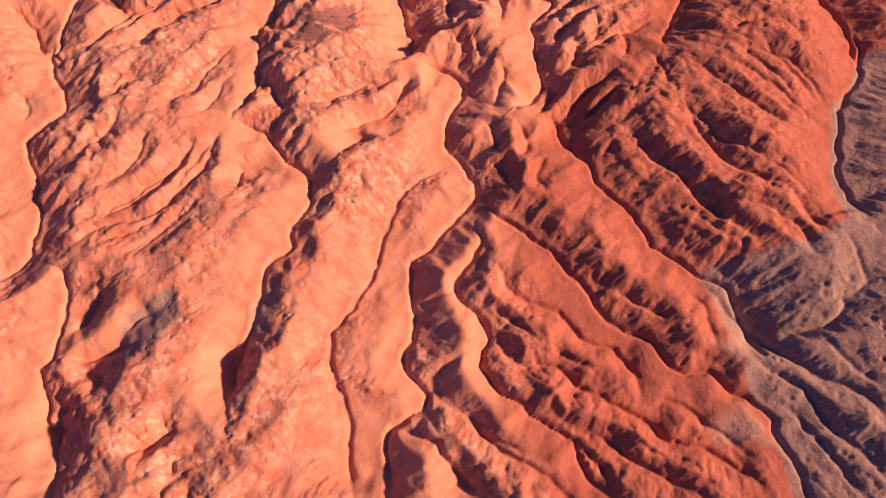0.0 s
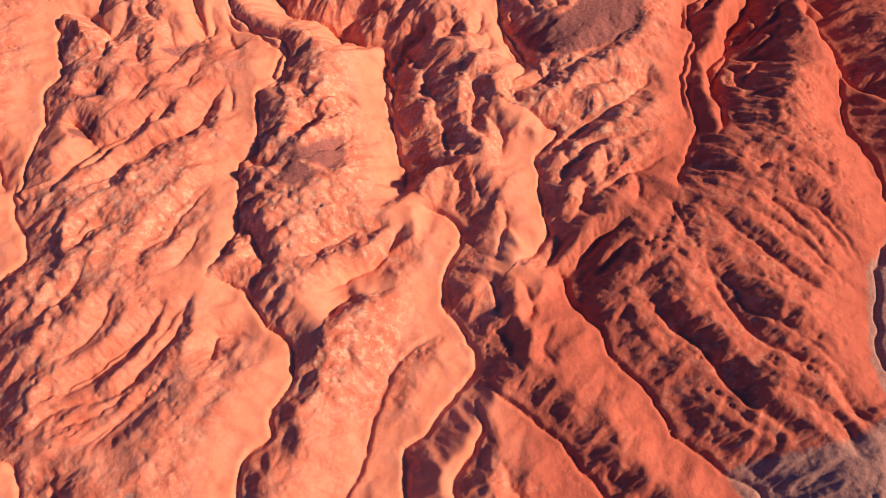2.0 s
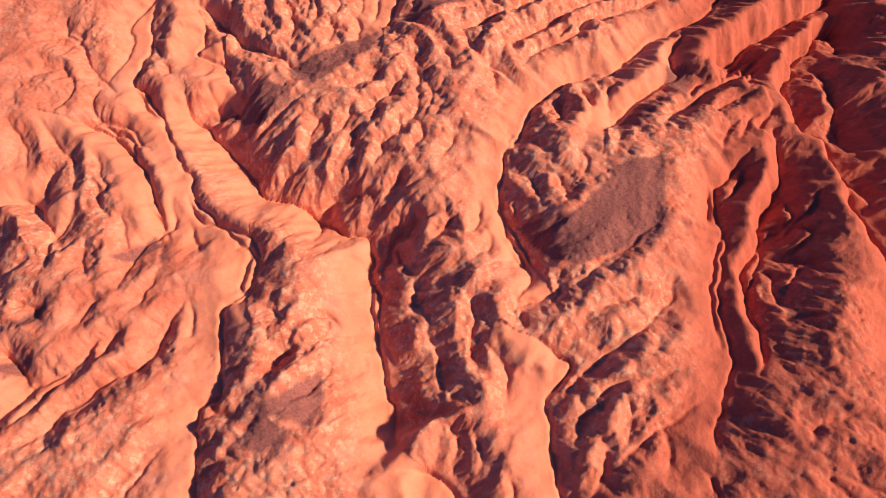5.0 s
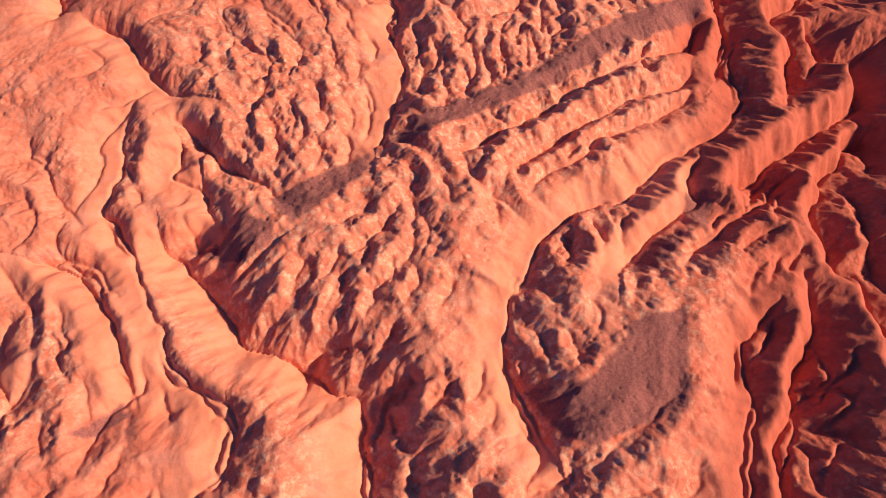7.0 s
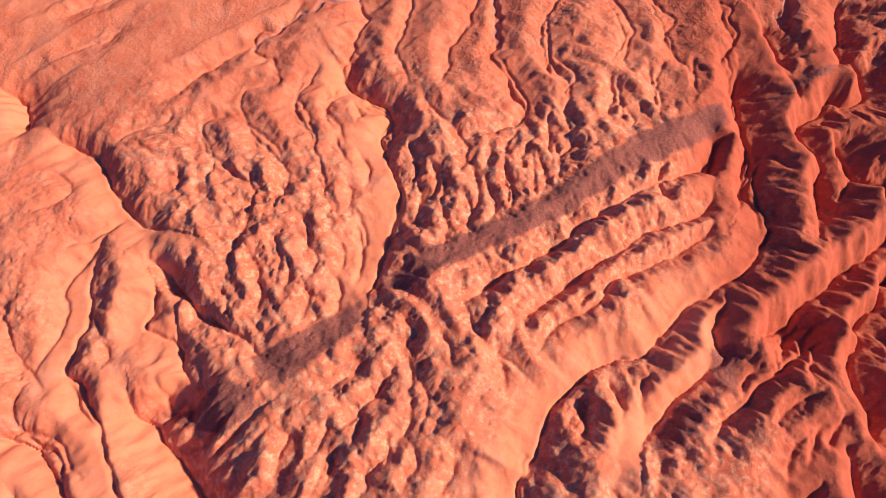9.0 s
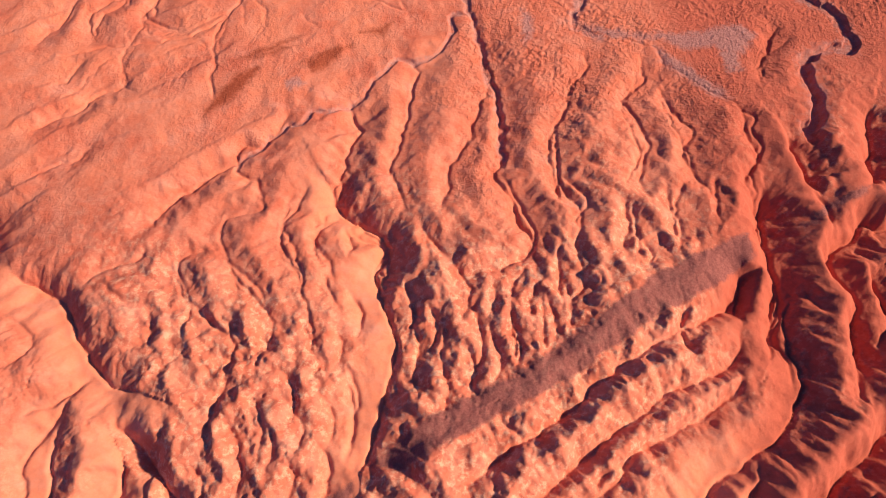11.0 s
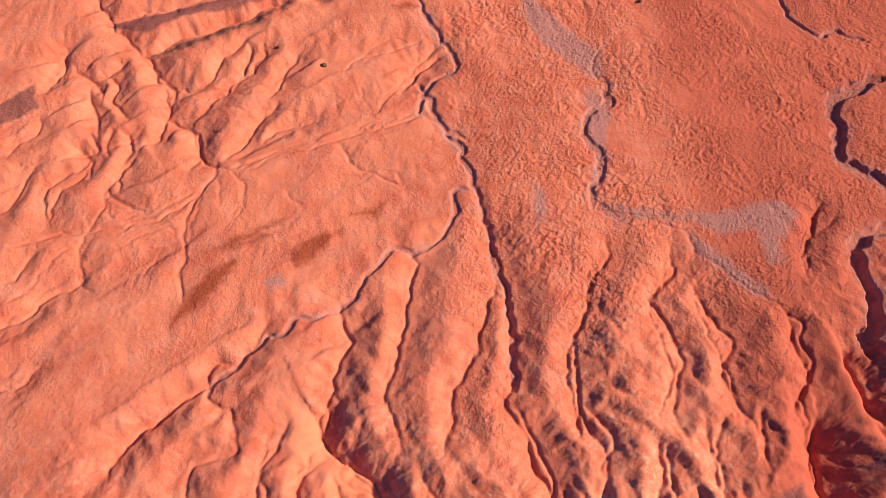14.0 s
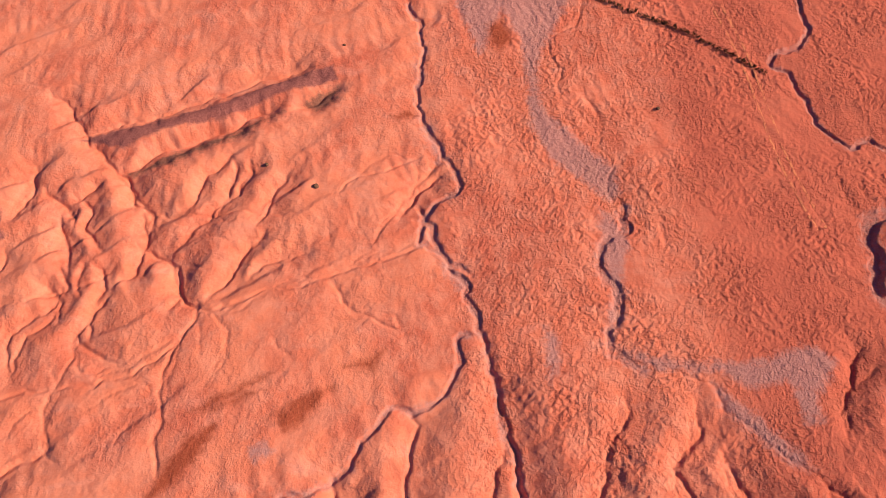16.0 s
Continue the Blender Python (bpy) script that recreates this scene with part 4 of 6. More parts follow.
gully(1.2, 3.9, 2.0, [(-62.9, 112.8), (-64.6, 117.4), (-67, 120.6)])
gully(1, 3.8, 1.9, [(-47.2, 106.3), (-49.8, 110.3), (-51.8, 115.5)])
gully(1, 3.8, 1.9, [(-57.3, 105.7), (-58.9, 110.1), (-58.3, 113.5)])
gully(1, 3.8, 1.9, [(-43.2, 122.4), (-45.6, 125), (-48.3, 129)])
gully(1.2, 3.9, 2.0, [(-58.5, 129.6), (-61.1, 132.4), (-64.8, 131.3)])
gully(1, 3.8, 1.9, [(-51.4, 120.3), (-54.4, 125.4), (-53.2, 129.3)])
gully(1.2, 3.9, 2.0, [(16.2, 140.9), (14.6, 143.5), (12.8, 144.9)])
gully(1.4, 4.0, 2.2, [(23.4, 117.1), (23, 120.8), (24.6, 122.8)])
gully(1.2, 3.9, 2.0, [(31.4, 119.5), (31.2, 123.5), (33.3, 125.4)])
gully(1.3, 4.0, 2.1, [(49.7, 123), (51.4, 126.1), (51, 128.1)])
gully(1.3, 4.0, 2.1, [(55.5, 124.8), (55.6, 128), (55.1, 129.6)])
gully(1.2, 3.9, 2.0, [(47.4, 117.9), (51.6, 120.7), (55.5, 122.1)])
gully(1.2, 3.9, 2.0, [(50.3, 113), (53.1, 116.7), (55.3, 118.6)])
gully(1.2, 3.9, 2.0, [(70.9, 153.1), (73.8, 157.1), (73.6, 161.4)])
gully(1.5, 4.1, 2.2, [(64.2, 143.2), (64.4, 147), (66.6, 150.8), (66.9, 154.9)])
gully(1.4, 4.0, 2.2, [(76.1, 146.4), (79.5, 150.3), (80.4, 155.7), (85.1, 159.9)])
gully(1.2, 3.9, 2.0, [(-2.8, 99.2), (-1.3, 101.5), (0.3, 102.2)])
gully(1.2, 3.9, 2.0, [(1.7, 97.5), (3.3, 99.6), (4.9, 101.2)])
gully(1.2, 3.9, 2.0, [(-2.9, 93.9), (-3.6, 96.9), (-2.1, 98.4)])
gully(1, 3.8, 1.9, [(7, 98.5), (8.7, 100.8), (8.8, 103.3)])
gully(1, 3.8, 1.9, [(8.9, 93.8), (9.9, 96.8), (9.3, 99.2)])
gully(1, 3.8, 1.9, [(21.3, 102.7), (21, 106.1), (19.6, 107.8)])
gully(1, 3.8, 1.9, [(17.4, 102.9), (17, 106.2), (15.6, 108)])
gully(1, 3.8, 1.9, [(24.1, 105.9), (25.4, 109.3), (24, 111.2)])
gully(1, 3.8, 1.9, [(14.1, 101.4), (13.6, 103.9)])
gully(1.4, 4.0, 2.2, [(-44.9, 114.5), (-47.2, 118), (-51.3, 121), (-55, 123.4)])
gully(1, 3.8, 1.9, [(-12.5, 125.4), (-9.5, 126.7), (-6.4, 128.9)])
gully(1.2, 3.9, 2.0, [(-9.3, 120.2), (-6.3, 122.9), (-4.1, 125), (-2.5, 128)])
gully(1.3, 4.0, 2.1, [(-1.8, 117.7), (-0.3, 121.1), (-0.2, 124.9)])
gully(1.3, 4.0, 2.1, [(1, 128.6), (0, 131.6), (1.5, 133.1)])
gully(1, 3.8, 1.9, [(-17.9, 116.1), (-17.3, 118.2), (-15.3, 120.3)])
gully(1, 3.8, 1.9, [(-11.9, 113.1), (-10.6, 115.8), (-9.2, 117.8)])
gully(1, 3.8, 1.9, [(-6.2, 113.5), (-4.1, 115.4), (-2.6, 116.7)])
gully(1.1, 3.9, 2.0, [(15.8, 125.6), (12.3, 129.1), (11.7, 131.6)])
gully(1.1, 3.9, 2.0, [(10.1, 130.9), (8.7, 133.7), (7.7, 136.4)])
gully(1.2, 3.9, 2.0, [(16.5, 131.5), (16, 134.1), (18.6, 135.8), (21.1, 136.6)])
gully(1.2, 3.9, 2.0, [(25.5, 133.7), (25.2, 136.4), (27.2, 138.6)])
gully(1.3, 4.0, 2.1, [(50.6, 126.4), (53.7, 128.7), (56.1, 131.1), (59.2, 132.8)])
gully(1.2, 3.9, 2.0, [(44.6, 122), (47.6, 124.9), (50.4, 126.3)])
gully(1.4, 4.0, 2.2, [(54.2, 122.6), (56, 125.6), (58.7, 128.7), (60.8, 130.2)])
gully(1.3, 4.0, 2.1, [(47.4, 111.4), (49.2, 114.7), (51.4, 116.7)])
gully(1.2, 3.9, 2.0, [(53.4, 114.3), (55.6, 116.3), (57.2, 118.4)])
gully(1.2, 3.9, 2.0, [(8.8, 148), (10, 151.9), (8.9, 156.1)])
gully(1.2, 3.9, 2.0, [(12.5, 149.8), (13.7, 153.8), (13.1, 158)])
gully(1.2, 3.9, 2.0, [(16.1, 151.6), (17, 155.7), (16, 160)])
gully(1.2, 3.9, 2.0, [(20.9, 154.5), (22.4, 158.7), (21.5, 163.1)])
gully(1.2, 3.9, 2.0, [(5.3, 146.2), (6.3, 150.1), (5.2, 153.1)])
gully(1.1, 3.9, 2.0, [(3.9, 155.2), (5, 159.4), (3.3, 162.8)])
gully(1.1, 3.9, 2.0, [(0.4, 157.5), (1.8, 161.7), (0.6, 166.3)])
gully(1, 3.8, 1.9, [(8.6, 160.2), (9.8, 164.6), (8.1, 168.2)])
gully(1, 3.8, 1.9, [(-7.6, 146.6), (-6.8, 150.5), (-8.6, 153.6)])
gully(1, 3.8, 1.9, [(-10.9, 143), (-10.1, 146.8), (-11.5, 149.8)])
gully(1, 3.8, 1.9, [(-15, 141.4), (-13.9, 145.1), (-15.3, 148)])
gully(1, 3.8, 1.9, [(-18.2, 139.8), (-17.6, 143.4), (-19.5, 146.3)])
gully(1, 3.8, 1.9, [(-22, 136.4), (-21.6, 140.8), (-23.5, 143.7)])
gully(1, 3.8, 1.9, [(-10.3, 152.7), (-8.6, 156.7), (-10.5, 160)])
gully(1, 3.8, 1.9, [(-6.9, 157.7), (-6, 162), (-7.9, 165.4)])
gully(1, 3.8, 1.9, [(37.9, 166.5), (37.9, 169.8), (37.2, 172.3)])
gully(1.2, 3.9, 2.0, [(23.7, 160.7), (23.8, 163.7), (24, 167.6), (24.6, 171.7)])
gully(1.1, 3.9, 2.0, [(25.7, 159), (25.4, 162), (28.3, 164.9)])
gully(1, 3.8, 1.9, [(16, 162.4), (17.1, 165.4), (19, 167.7)])
gully(1, 3.8, 1.9, [(19.5, 159.2), (19.1, 162.2), (21.1, 165.2)])
gully(1, 3.8, 1.9, [(12.7, 160.3), (13.7, 163.3), (13.1, 165.6)])
gully(0.9, 3.7, 1.8, [(-11.3, 168.2), (-12.9, 171.5), (-13.8, 174.9), (-12.7, 177.4), (-10.3, 179.9)])
gully(0.9, 3.7, 1.8, [(-15.8, 165.3), (-16, 168.4), (-18.8, 171.8)])
gully(0.9, 3.7, 1.8, [(-20.4, 163.5), (-21.4, 165.8), (-23.9, 168.3), (-26, 170), (-27.9, 173.3)])
gully(0.9, 3.7, 1.8, [(-9.5, 162.1), (-11.2, 165.3), (-12.1, 168.4)])
gully(0.9, 3.7, 1.8, [(-12.7, 157.2), (-13.3, 160.1), (-14.9, 161.7)])
gully(0.9, 3.7, 1.8, [(-24.7, 157.9), (-25.4, 160.8), (-27.8, 161.6)])
gully(0.9, 3.7, 1.8, [(-31.8, 158.3), (-32, 161.9), (-32, 164.9), (-34.3, 169.6), (-34.2, 172), (-28.8, 173.4)])
gully(0.8, 3.7, 1.8, [(-36.1, 157.7), (-36.9, 162), (-37.7, 164.3)])
gully(1, 3.8, 1.9, [(69.7, 172.4), (69.8, 176), (68.6, 179.7)])
gully(1.0, 6, 2, [(0.3, 179.6), (-0.1, 181.8), (-0.8, 185.5), (-0.7, 189.4), (0.2, 192.5), (1.5, 196.6), (2.2, 200.8), (3.5, 206.2), (3.6, 209.9)])
gully(1.0, 6, 2, [(7.1, 179.3), (7.5, 181.4), (7.9, 185.1), (9.3, 188.1), (11.6, 192.7), (13.7, 196.8), (14.9, 201.1), (16.6, 205.5)])
gully(1.1, 6, 2, [(18.6, 178.6), (18.1, 180.8), (16.1, 184.6), (17.1, 188.4), (17.0, 192.4), (18.0, 196.5), (17.9, 200.9), (17.1, 205.5), (16.2, 210.2), (15.3, 215.2)])
gully(0.9, 6, 2, [(26.2, 178.2), (25.5, 181.1), (26.1, 184.8), (25.0, 188.0), (25.2, 192.0), (28.3, 196.0), (30.3, 200.3), (32.0, 205.2), (34.7, 207.4), (34.7, 210.3)])
gully(0.9, 5, 2, [(39.8, 179.6), (39.6, 184.1), (41.8, 187.9), (42.5, 192.7), (40.8, 196.2), (40.2, 199.7), (44.1, 203.2), (45.4, 208.8)])
gully(0.9, 5, 2, [(51.1, 179.0), (49.0, 182.8), (47.7, 186.8), (50.4, 190.6), (49.5, 194.9), (48.0, 199.3), (47.0, 202.1)])
gully(0.9, 5, 2, [(58.3, 179.3), (58.0, 183.1), (61.0, 186.8), (60.3, 191.0), (60.5, 196.9)])
gully(1.3, 7, 2, [(-10.8, 181.0), (-9.8, 183.8), (-9.9, 187.6), (-9.2, 191.0), (-7.4, 194.6), (-7.6, 197.9), (-8.2, 201.8)])
gully(0.9, 4, 2, [(-22.7, 181.6), (-23.5, 185.9), (-26.3, 187.0), (-27.4, 189.7), (-27.0, 192.7), (-23.8, 193.0), (-22.0, 195.8), (-19.0, 198.7)])
gully(0.8, 4, 2, [(66.3, 204.9), (68.8, 209.7), (72.8, 215.6)])
gully(0.9, 6, 2, [(-2.2, 165.1), (-4.2, 169.2), (-2.2, 171.5), (-2.2, 174.0), (-5.5, 176.8), (-9.8, 180.5), (-11.2, 185.2), (-9.0, 186.0), (-9.5, 188.9)])
gully(0.8, 4, 2, [(-11.1, 169.5), (-12.0, 172.0), (-13.3, 173.8), (-13.8, 177.2), (-11.0, 179.7)])
gully(0.8, 4, 2, [(-16.1, 166.6), (-15.9, 169.8), (-17.4, 174.0), (-18.9, 178.3), (-17.5, 182.7)])
gully(0.8, 5, 2, [(-20.6, 163.8), (-24.4, 166.3), (-26.4, 170.3), (-28.1, 174.5), (-28.2, 178.8), (-22.4, 180.3), (-23.5, 182.6)])
gully(1.4, 6, 2, [(15.5, 168.1), (18.1, 169.6), (21.0, 172.8), (21.3, 175.4), (18.9, 180.0), (17.7, 184.7)])
gully(0.9, 4, 2, [(28.5, 169.9), (28.1, 175.0), (29.8, 177.6), (29.5, 181.3), (26.0, 184.3)])
gully(0.9, 4, 2, [(37.8, 167.0), (37.5, 169.4), (36.9, 174.6), (37.2, 178.1)])
gully(0.9, 4, 2, [(44.7, 169.9), (44.1, 172.5), (44.3, 176.9), (45.4, 181.4)])
gully(0.9, 4, 2, [(50.8, 173.9), (51.4, 177.4), (52.2, 182.1)])
gully(4.0, 4, 2, [(53.0, 152.1), (55.2, 156.4), (57.1, 160.9), (59.1, 165.6), (59.2, 169.8), (59.6, 174.2), (60.5, 180.7)])
gully(2.4, 4, 2, [(69.0, 178.7), (68.4, 183.5), (67.5, 187.6), (67.6, 190.6)])
gully(2.4, 4, 2, [(-31.3, 128.3), (-33.0, 132.2), (-33.7, 135.7)])
gully(1.3, 3, 2, [(-34.1, 124.8), (-35.4, 127.8)])
gully(2.6, 5, 2, [(-25.1, 88.6), (-26.1, 91.0), (-25.6, 95.5), (-25.6, 98.8)])
gully(1.6, 4, 2, [(15.8, 90.3), (14.9, 92.1), (14.2, 95.7), (12.4, 99.5), (10.8, 103.5)])
channel(0.5, 0.16, [(-30.1, 226.7), (-24.6, 228.0), (-18.1, 229.8), (-12.4, 231.0), (-4.7, 233.1), (1.1, 234.5), (5.6, 236.1)])
channel(0.5, 0.16, [(-32.7, 203.5), (-33.6, 207.1), (-33.5, 212.7), (-33.3, 218.6), (-32.0, 222.6), (-30.1, 226.7), (-32.2, 228.9), (-34.3, 234.6)])
channel(0.35, 0.12, [(-27.4, 227.1), (-24.7, 223.2), (-24.4, 219.1)])
channel(0.5, 0.15, [(-61.4, 214.3), (-56.3, 215.0), (-49.5, 216.0), (-42.5, 216.6), (-35.6, 218.7), (-32.0, 222.6)])
channel(0.4, 0.12, [(-9.1, 231.1), (-6.2, 226.5), (-2.9, 224.4), (1.8, 221.9)])
channel(0.5, 0.15, [(-38.1, 181.8), (-34.1, 185.1), (-29.9, 188.3), (-26.6, 190.0)])
channel(0.4, 0.12, [(6.4, 253.4), (1.6, 251.6), (-4.7, 249.4), (-7.8, 247.6)])
channel(0.4, 0.14, [(9.0, 252.6), (5.6, 248.3), (1.4, 242.8), (-1.8, 237.6)])
channel(0.4, 0.14, [(-49.0, 207.1), (-49.9, 213.6), (-47.9, 219.4), (-48.4, 224.5)])
channel(0.4, 0.12, [(-39.0, 244.8), (-30.8, 243.8), (-23.9, 244.1), (-15.8, 243.6)])
channel(0.4, 0.12, [(-65.2, 229.7), (-58.7, 229.9), (-53.3, 231.2), (-47.9, 232.6), (-44.9, 234.6)])
channel(0.75, 0.43, [(5.9, 244.2), (7, 239.8), (8.3, 235.6), (11.2, 230.7), (12.6, 228.6), (12.2, 226), (13.9, 224), (14.5, 220.8), (14.6, 217.1), (15.9, 214), (16, 209.9), (16.4, 205.3), (17.5, 201.9), (18.1, 198.6), (17.5, 194.4), (17.6, 190.4), (17.4, 186.5)])
channel(0.68, 0.3, [(14.1, 220.6), (11.1, 220.3), (10.3, 216), (8.1, 212.5), (3.6, 209.8), (0.2, 210.3), (-2.7, 207.3), (-5.6, 204.1), (-7.2, 201.4), (-11.1, 200), (-14.8, 199.7), (-16.1, 198.7), (-17.8, 196.7), (-19.2, 197.3), (-20.9, 195.3), (-22.7, 194.9), (-23.4, 192.4), (-26.8, 191.1), (-27.1, 189.2)])
channel(0.72, 0.63, [(39.8, 243.1), (39.9, 240.2), (40, 237.3), (36.4, 235.3), (34.8, 231.9), (35.4, 229.2), (36.6, 226.5), (36, 222.6), (33.9, 218.8), (35, 216.3), (39.3, 214.3)])
channel(0.29, 0.14, [(35, 215.9), (39.3, 214.3), (42.3, 214.2), (45, 212.2), (48.7, 210.9), (48.9, 207.3), (52.3, 204.9), (54.2, 202.5), (56, 200.2), (58.5, 198.5), (60.4, 196.7), (62.1, 194.5), (61.2, 191.4), (62.1, 188.3), (60.2, 185.4), (58.8, 183.5), (58.9, 179.7), (59.1, 176.1), (57.4, 173.5), (56, 171.8)])
channel(1.76, 1.16, [(92.4, 242.2), (85, 239.3), (81.6, 234.9), (81.2, 229.3), (78.6, 224.6), (81.7, 222.5), (84.8, 219.7), (85.9, 215.8), (86.5, 212), (84.9, 209.6), (78.5, 209.8), (75.3, 208.1), (74.9, 204), (74.4, 198.9), (73.8, 195.1), (71.7, 192.5), (72.5, 188.9)])
channel(0.21, 0.12, [(33.8, 211.5), (33.5, 206.8), (31.4, 205.7), (30.4, 203.5), (30.7, 198)])
channel(0.29, 0.12, [(44, 207.5), (43.1, 203), (41.2, 200.8), (39.3, 197.6), (39.9, 194.4), (40.3, 189.3), (39.5, 185.4), (37, 181.7)])
channel(0.29, 0.12, [(46.9, 200.6), (46.9, 196.2), (47.6, 193.1), (48.4, 188.9), (49, 184)])
channel(0.29, 0.12, [(71.9, 215), (69, 209), (66, 204.4)])
channel(0.29, 0.12, [(27.3, 194), (26.6, 188.9), (26.5, 185.1), (25.4, 180.4)])
channel(0.21, 0.12, [(-30.3, 226.2), (-24.3, 226.7), (-18.4, 229.7), (-13.1, 231.3), (-8.6, 232.5), (-4.1, 234.8), (1.4, 236), (5.2, 236.8)])
channel(0.21, 0.12, [(-29.9, 226.1), (-30.7, 229), (-33.7, 232), (-35.2, 237)])
channel(0.21, 0.12, [(-29.9, 226.1), (-31.7, 223.1), (-35.7, 221.1), (-39.5, 218.7), (-43.5, 217.7)])
channel(0.21, 0.1, [(-31.7, 223.1), (-33.3, 219.2), (-33, 214.2), (-33.6, 209.4), (-33.5, 206.3)])
channel(0.21, 0.12, [(-50, 219.3), (-48.7, 215.1), (-49.7, 210.3), (-49.4, 207.2)])
channel(0.17, 0.1, [(-25.4, 225), (-24.7, 221.4), (-25.3, 218.8), (-26.9, 214.7)])
channel(0.17, 0.1, [(-7.7, 229.6), (-5.9, 225.7), (-3.2, 224.2), (1.1, 224.4), (2.4, 221.6)])
channel(0.17, 0.1, [(-6, 248.6), (-3.1, 251.2), (0.9, 253.9), (4.8, 252)])
channel(0.29, 0.1, [(75, 213.5), (69, 209.4), (66.6, 206.3), (65.5, 202.3)])
channel(0.9, 0.33, [(84.2, 288.9), (84.5, 281.5), (84.2, 278.7), (81.6, 275.9), (75.7, 273.3), (74.4, 270.6), (77, 269.9), (78.3, 266.5), (78.9, 261.3), (80.5, 256.2), (83.4, 252.3), (87.2, 253.8), (90.6, 252), (93.4, 250.4)])
channel(0.25, 0.12, [(84.2, 278.7), (85.2, 274.5), (89.8, 271), (96.4, 267.5)])
channel(0.33, 0.14, [(40.3, 289.6), (37.4, 281.1), (32.7, 279.1), (31.6, 274.4), (33.7, 270.4), (32.1, 266.6), (34.1, 265.2)])
channel(0.29, 0.12, [(37.3, 265.7), (39.4, 258.8), (38.1, 254), (40, 250.5), (38.1, 244.9), (39.5, 239.4), (39.4, 236.2)])
channel(0.68, 0.33, [(5.1, 289.2), (7.6, 280.7), (7.8, 274), (6.2, 266.3), (7.6, 258.9), (10.8, 252.9), (12.9, 248.2), (11.8, 245.5), (8.3, 244), (6.3, 240.9), (5.6, 236.8), (8.8, 234.6), (13.1, 230.4)])
channel(0.22, 0.12, [(-38.6, 242.7), (-34.5, 242.2), (-29.5, 242.9), (-24.4, 243.2), (-17.3, 244.2)])
channel(0.19, 0.09, [(-34.6, 238.2), (-29.2, 239.7), (-25.1, 238.5), (-20.1, 239.3), (-15, 237.2)])
channel(0.19, 0.09, [(-33.7, 235.1), (-29.7, 234.3), (-25.8, 235.3), (-21.8, 233.9), (-16.9, 234.3)])
channel(0.25, 0.12, [(-31.9, 223.1), (-34.2, 222.1), (-36.8, 220.6), (-39.3, 218.6), (-42, 218.3), (-45.6, 217.9), (-46.9, 220.1), (-48.2, 222.3), (-48.3, 225.6)])
channel(0.22, 0.11, [(-29.8, 225.7), (-31.9, 223.1), (-32.3, 218.3), (-33.5, 216.2), (-33.3, 213.2), (-33.1, 209.2), (-34, 206.4)])
channel(0.17, 0.09, [(-29.8, 225.7), (-28.5, 221.8), (-28.3, 219.6)])
channel(0.19, 0.09, [(-26.6, 226.7), (-24.9, 223.2), (-24.6, 219.4), (-25.7, 216.9), (-26.5, 214.8)])
channel(0.22, 0.12, [(-36, 214.3), (-35.1, 214.8), (-37.2, 216.4), (-39.7, 215), (-42.2, 213.7), (-44.3, 212.8)])
channel(0.19, 0.09, [(-37, 212.4), (-37.7, 210.4), (-39.1, 208.1), (-40.8, 207.7), (-40.5, 206.2)])
channel(0.22, 0.12, [(-50, 219.2), (-49.2, 215.1), (-49.1, 212), (-49.6, 208.2), (-48.4, 206.2), (-46.4, 204.7)])
channel(0.25, 0.15, [(-59.8, 205), (-56.9, 207.2), (-54.7, 209.4), (-53, 211.8), (-49.6, 212.6)])
channel(0.22, 0.12, [(-56.1, 203.8), (-53.1, 206), (-50.7, 206.8), (-50, 207.7)])
channel(0.22, 0.12, [(-59.6, 200.9), (-57.6, 203), (-55.1, 203.3)])
channel(0.25, 0.15, [(-28, 226.2), (-26.1, 226.6), (-23.3, 228.2), (-18.6, 229.7), (-13.8, 231.5), (-11.3, 231.9), (-8.9, 230.9), (-7.4, 228.5), (-6.4, 226.8), (-4.5, 225), (0.8, 224.7), (2.2, 221.9), (2.6, 220.2)])
channel(0.17, 0.09, [(-11.3, 231.9), (-5.9, 233.7), (-1.9, 235.4), (0.1, 235.9), (3.1, 236.4), (5.7, 236.9)])
channel(0.25, 0.12, [(-1.9, 237.8), (-0.8, 240.9), (1.3, 242.7), (5, 245.1), (5.6, 248.3), (5.5, 251)])
channel(0.17, 0.09, [(-4.9, 243.6), (-4.1, 239.1), (-3.4, 237.3)])
channel(0.17, 0.09, [(-10, 240.7), (-9, 237.5)])
channel(0.17, 0.09, [(-5.4, 231.9), (-1, 230.9), (4.9, 230.9), (8.9, 230.9)])
channel(0.17, 0.09, [(-17.7, 222.3), (-16.2, 220.1), (-14.3, 218.4)])
channel(0.22, 0.12, [(-70.6, 272.8), (-64.3, 272.3), (-58.1, 272.2), (-51.9, 272.5)])
patch("grey", [(32.8, 28.2), (44.6, 30.1), (51.2, 33.1), (51.8, 39.2), (55.6, 51.6), (59.9, 55.6), (64.9, 63.2), (71.1, 64), (49.5, -0.6), (36.6, -0.3), (36.8, 9), (35.1, 12.3), (34.7, 21.3)])
patch("grey", [(-24.7, 21.2), (-24.5, 25.7), (-22.9, 27.6), (-21.5, 25.6), (-22.4, 20.4)])
patch("grey", [(-40.9, 24), (-37.2, 26.2), (-35.2, 27.7), (-33.1, 23.7), (-35.3, 20), (-38.5, 18), (-42, 17.4)])
patch("mauve", [(-22.8, 73.3), (-18.3, 75), (-13.9, 78.8), (-13.3, 74.8), (-14.3, 70.8), (-18.1, 71.9)])
patch("mauve", [(-21.9, 73), (-16.8, 70.6), (-17.5, 68.8), (-21.4, 67.6), (-23.1, 68.6)])
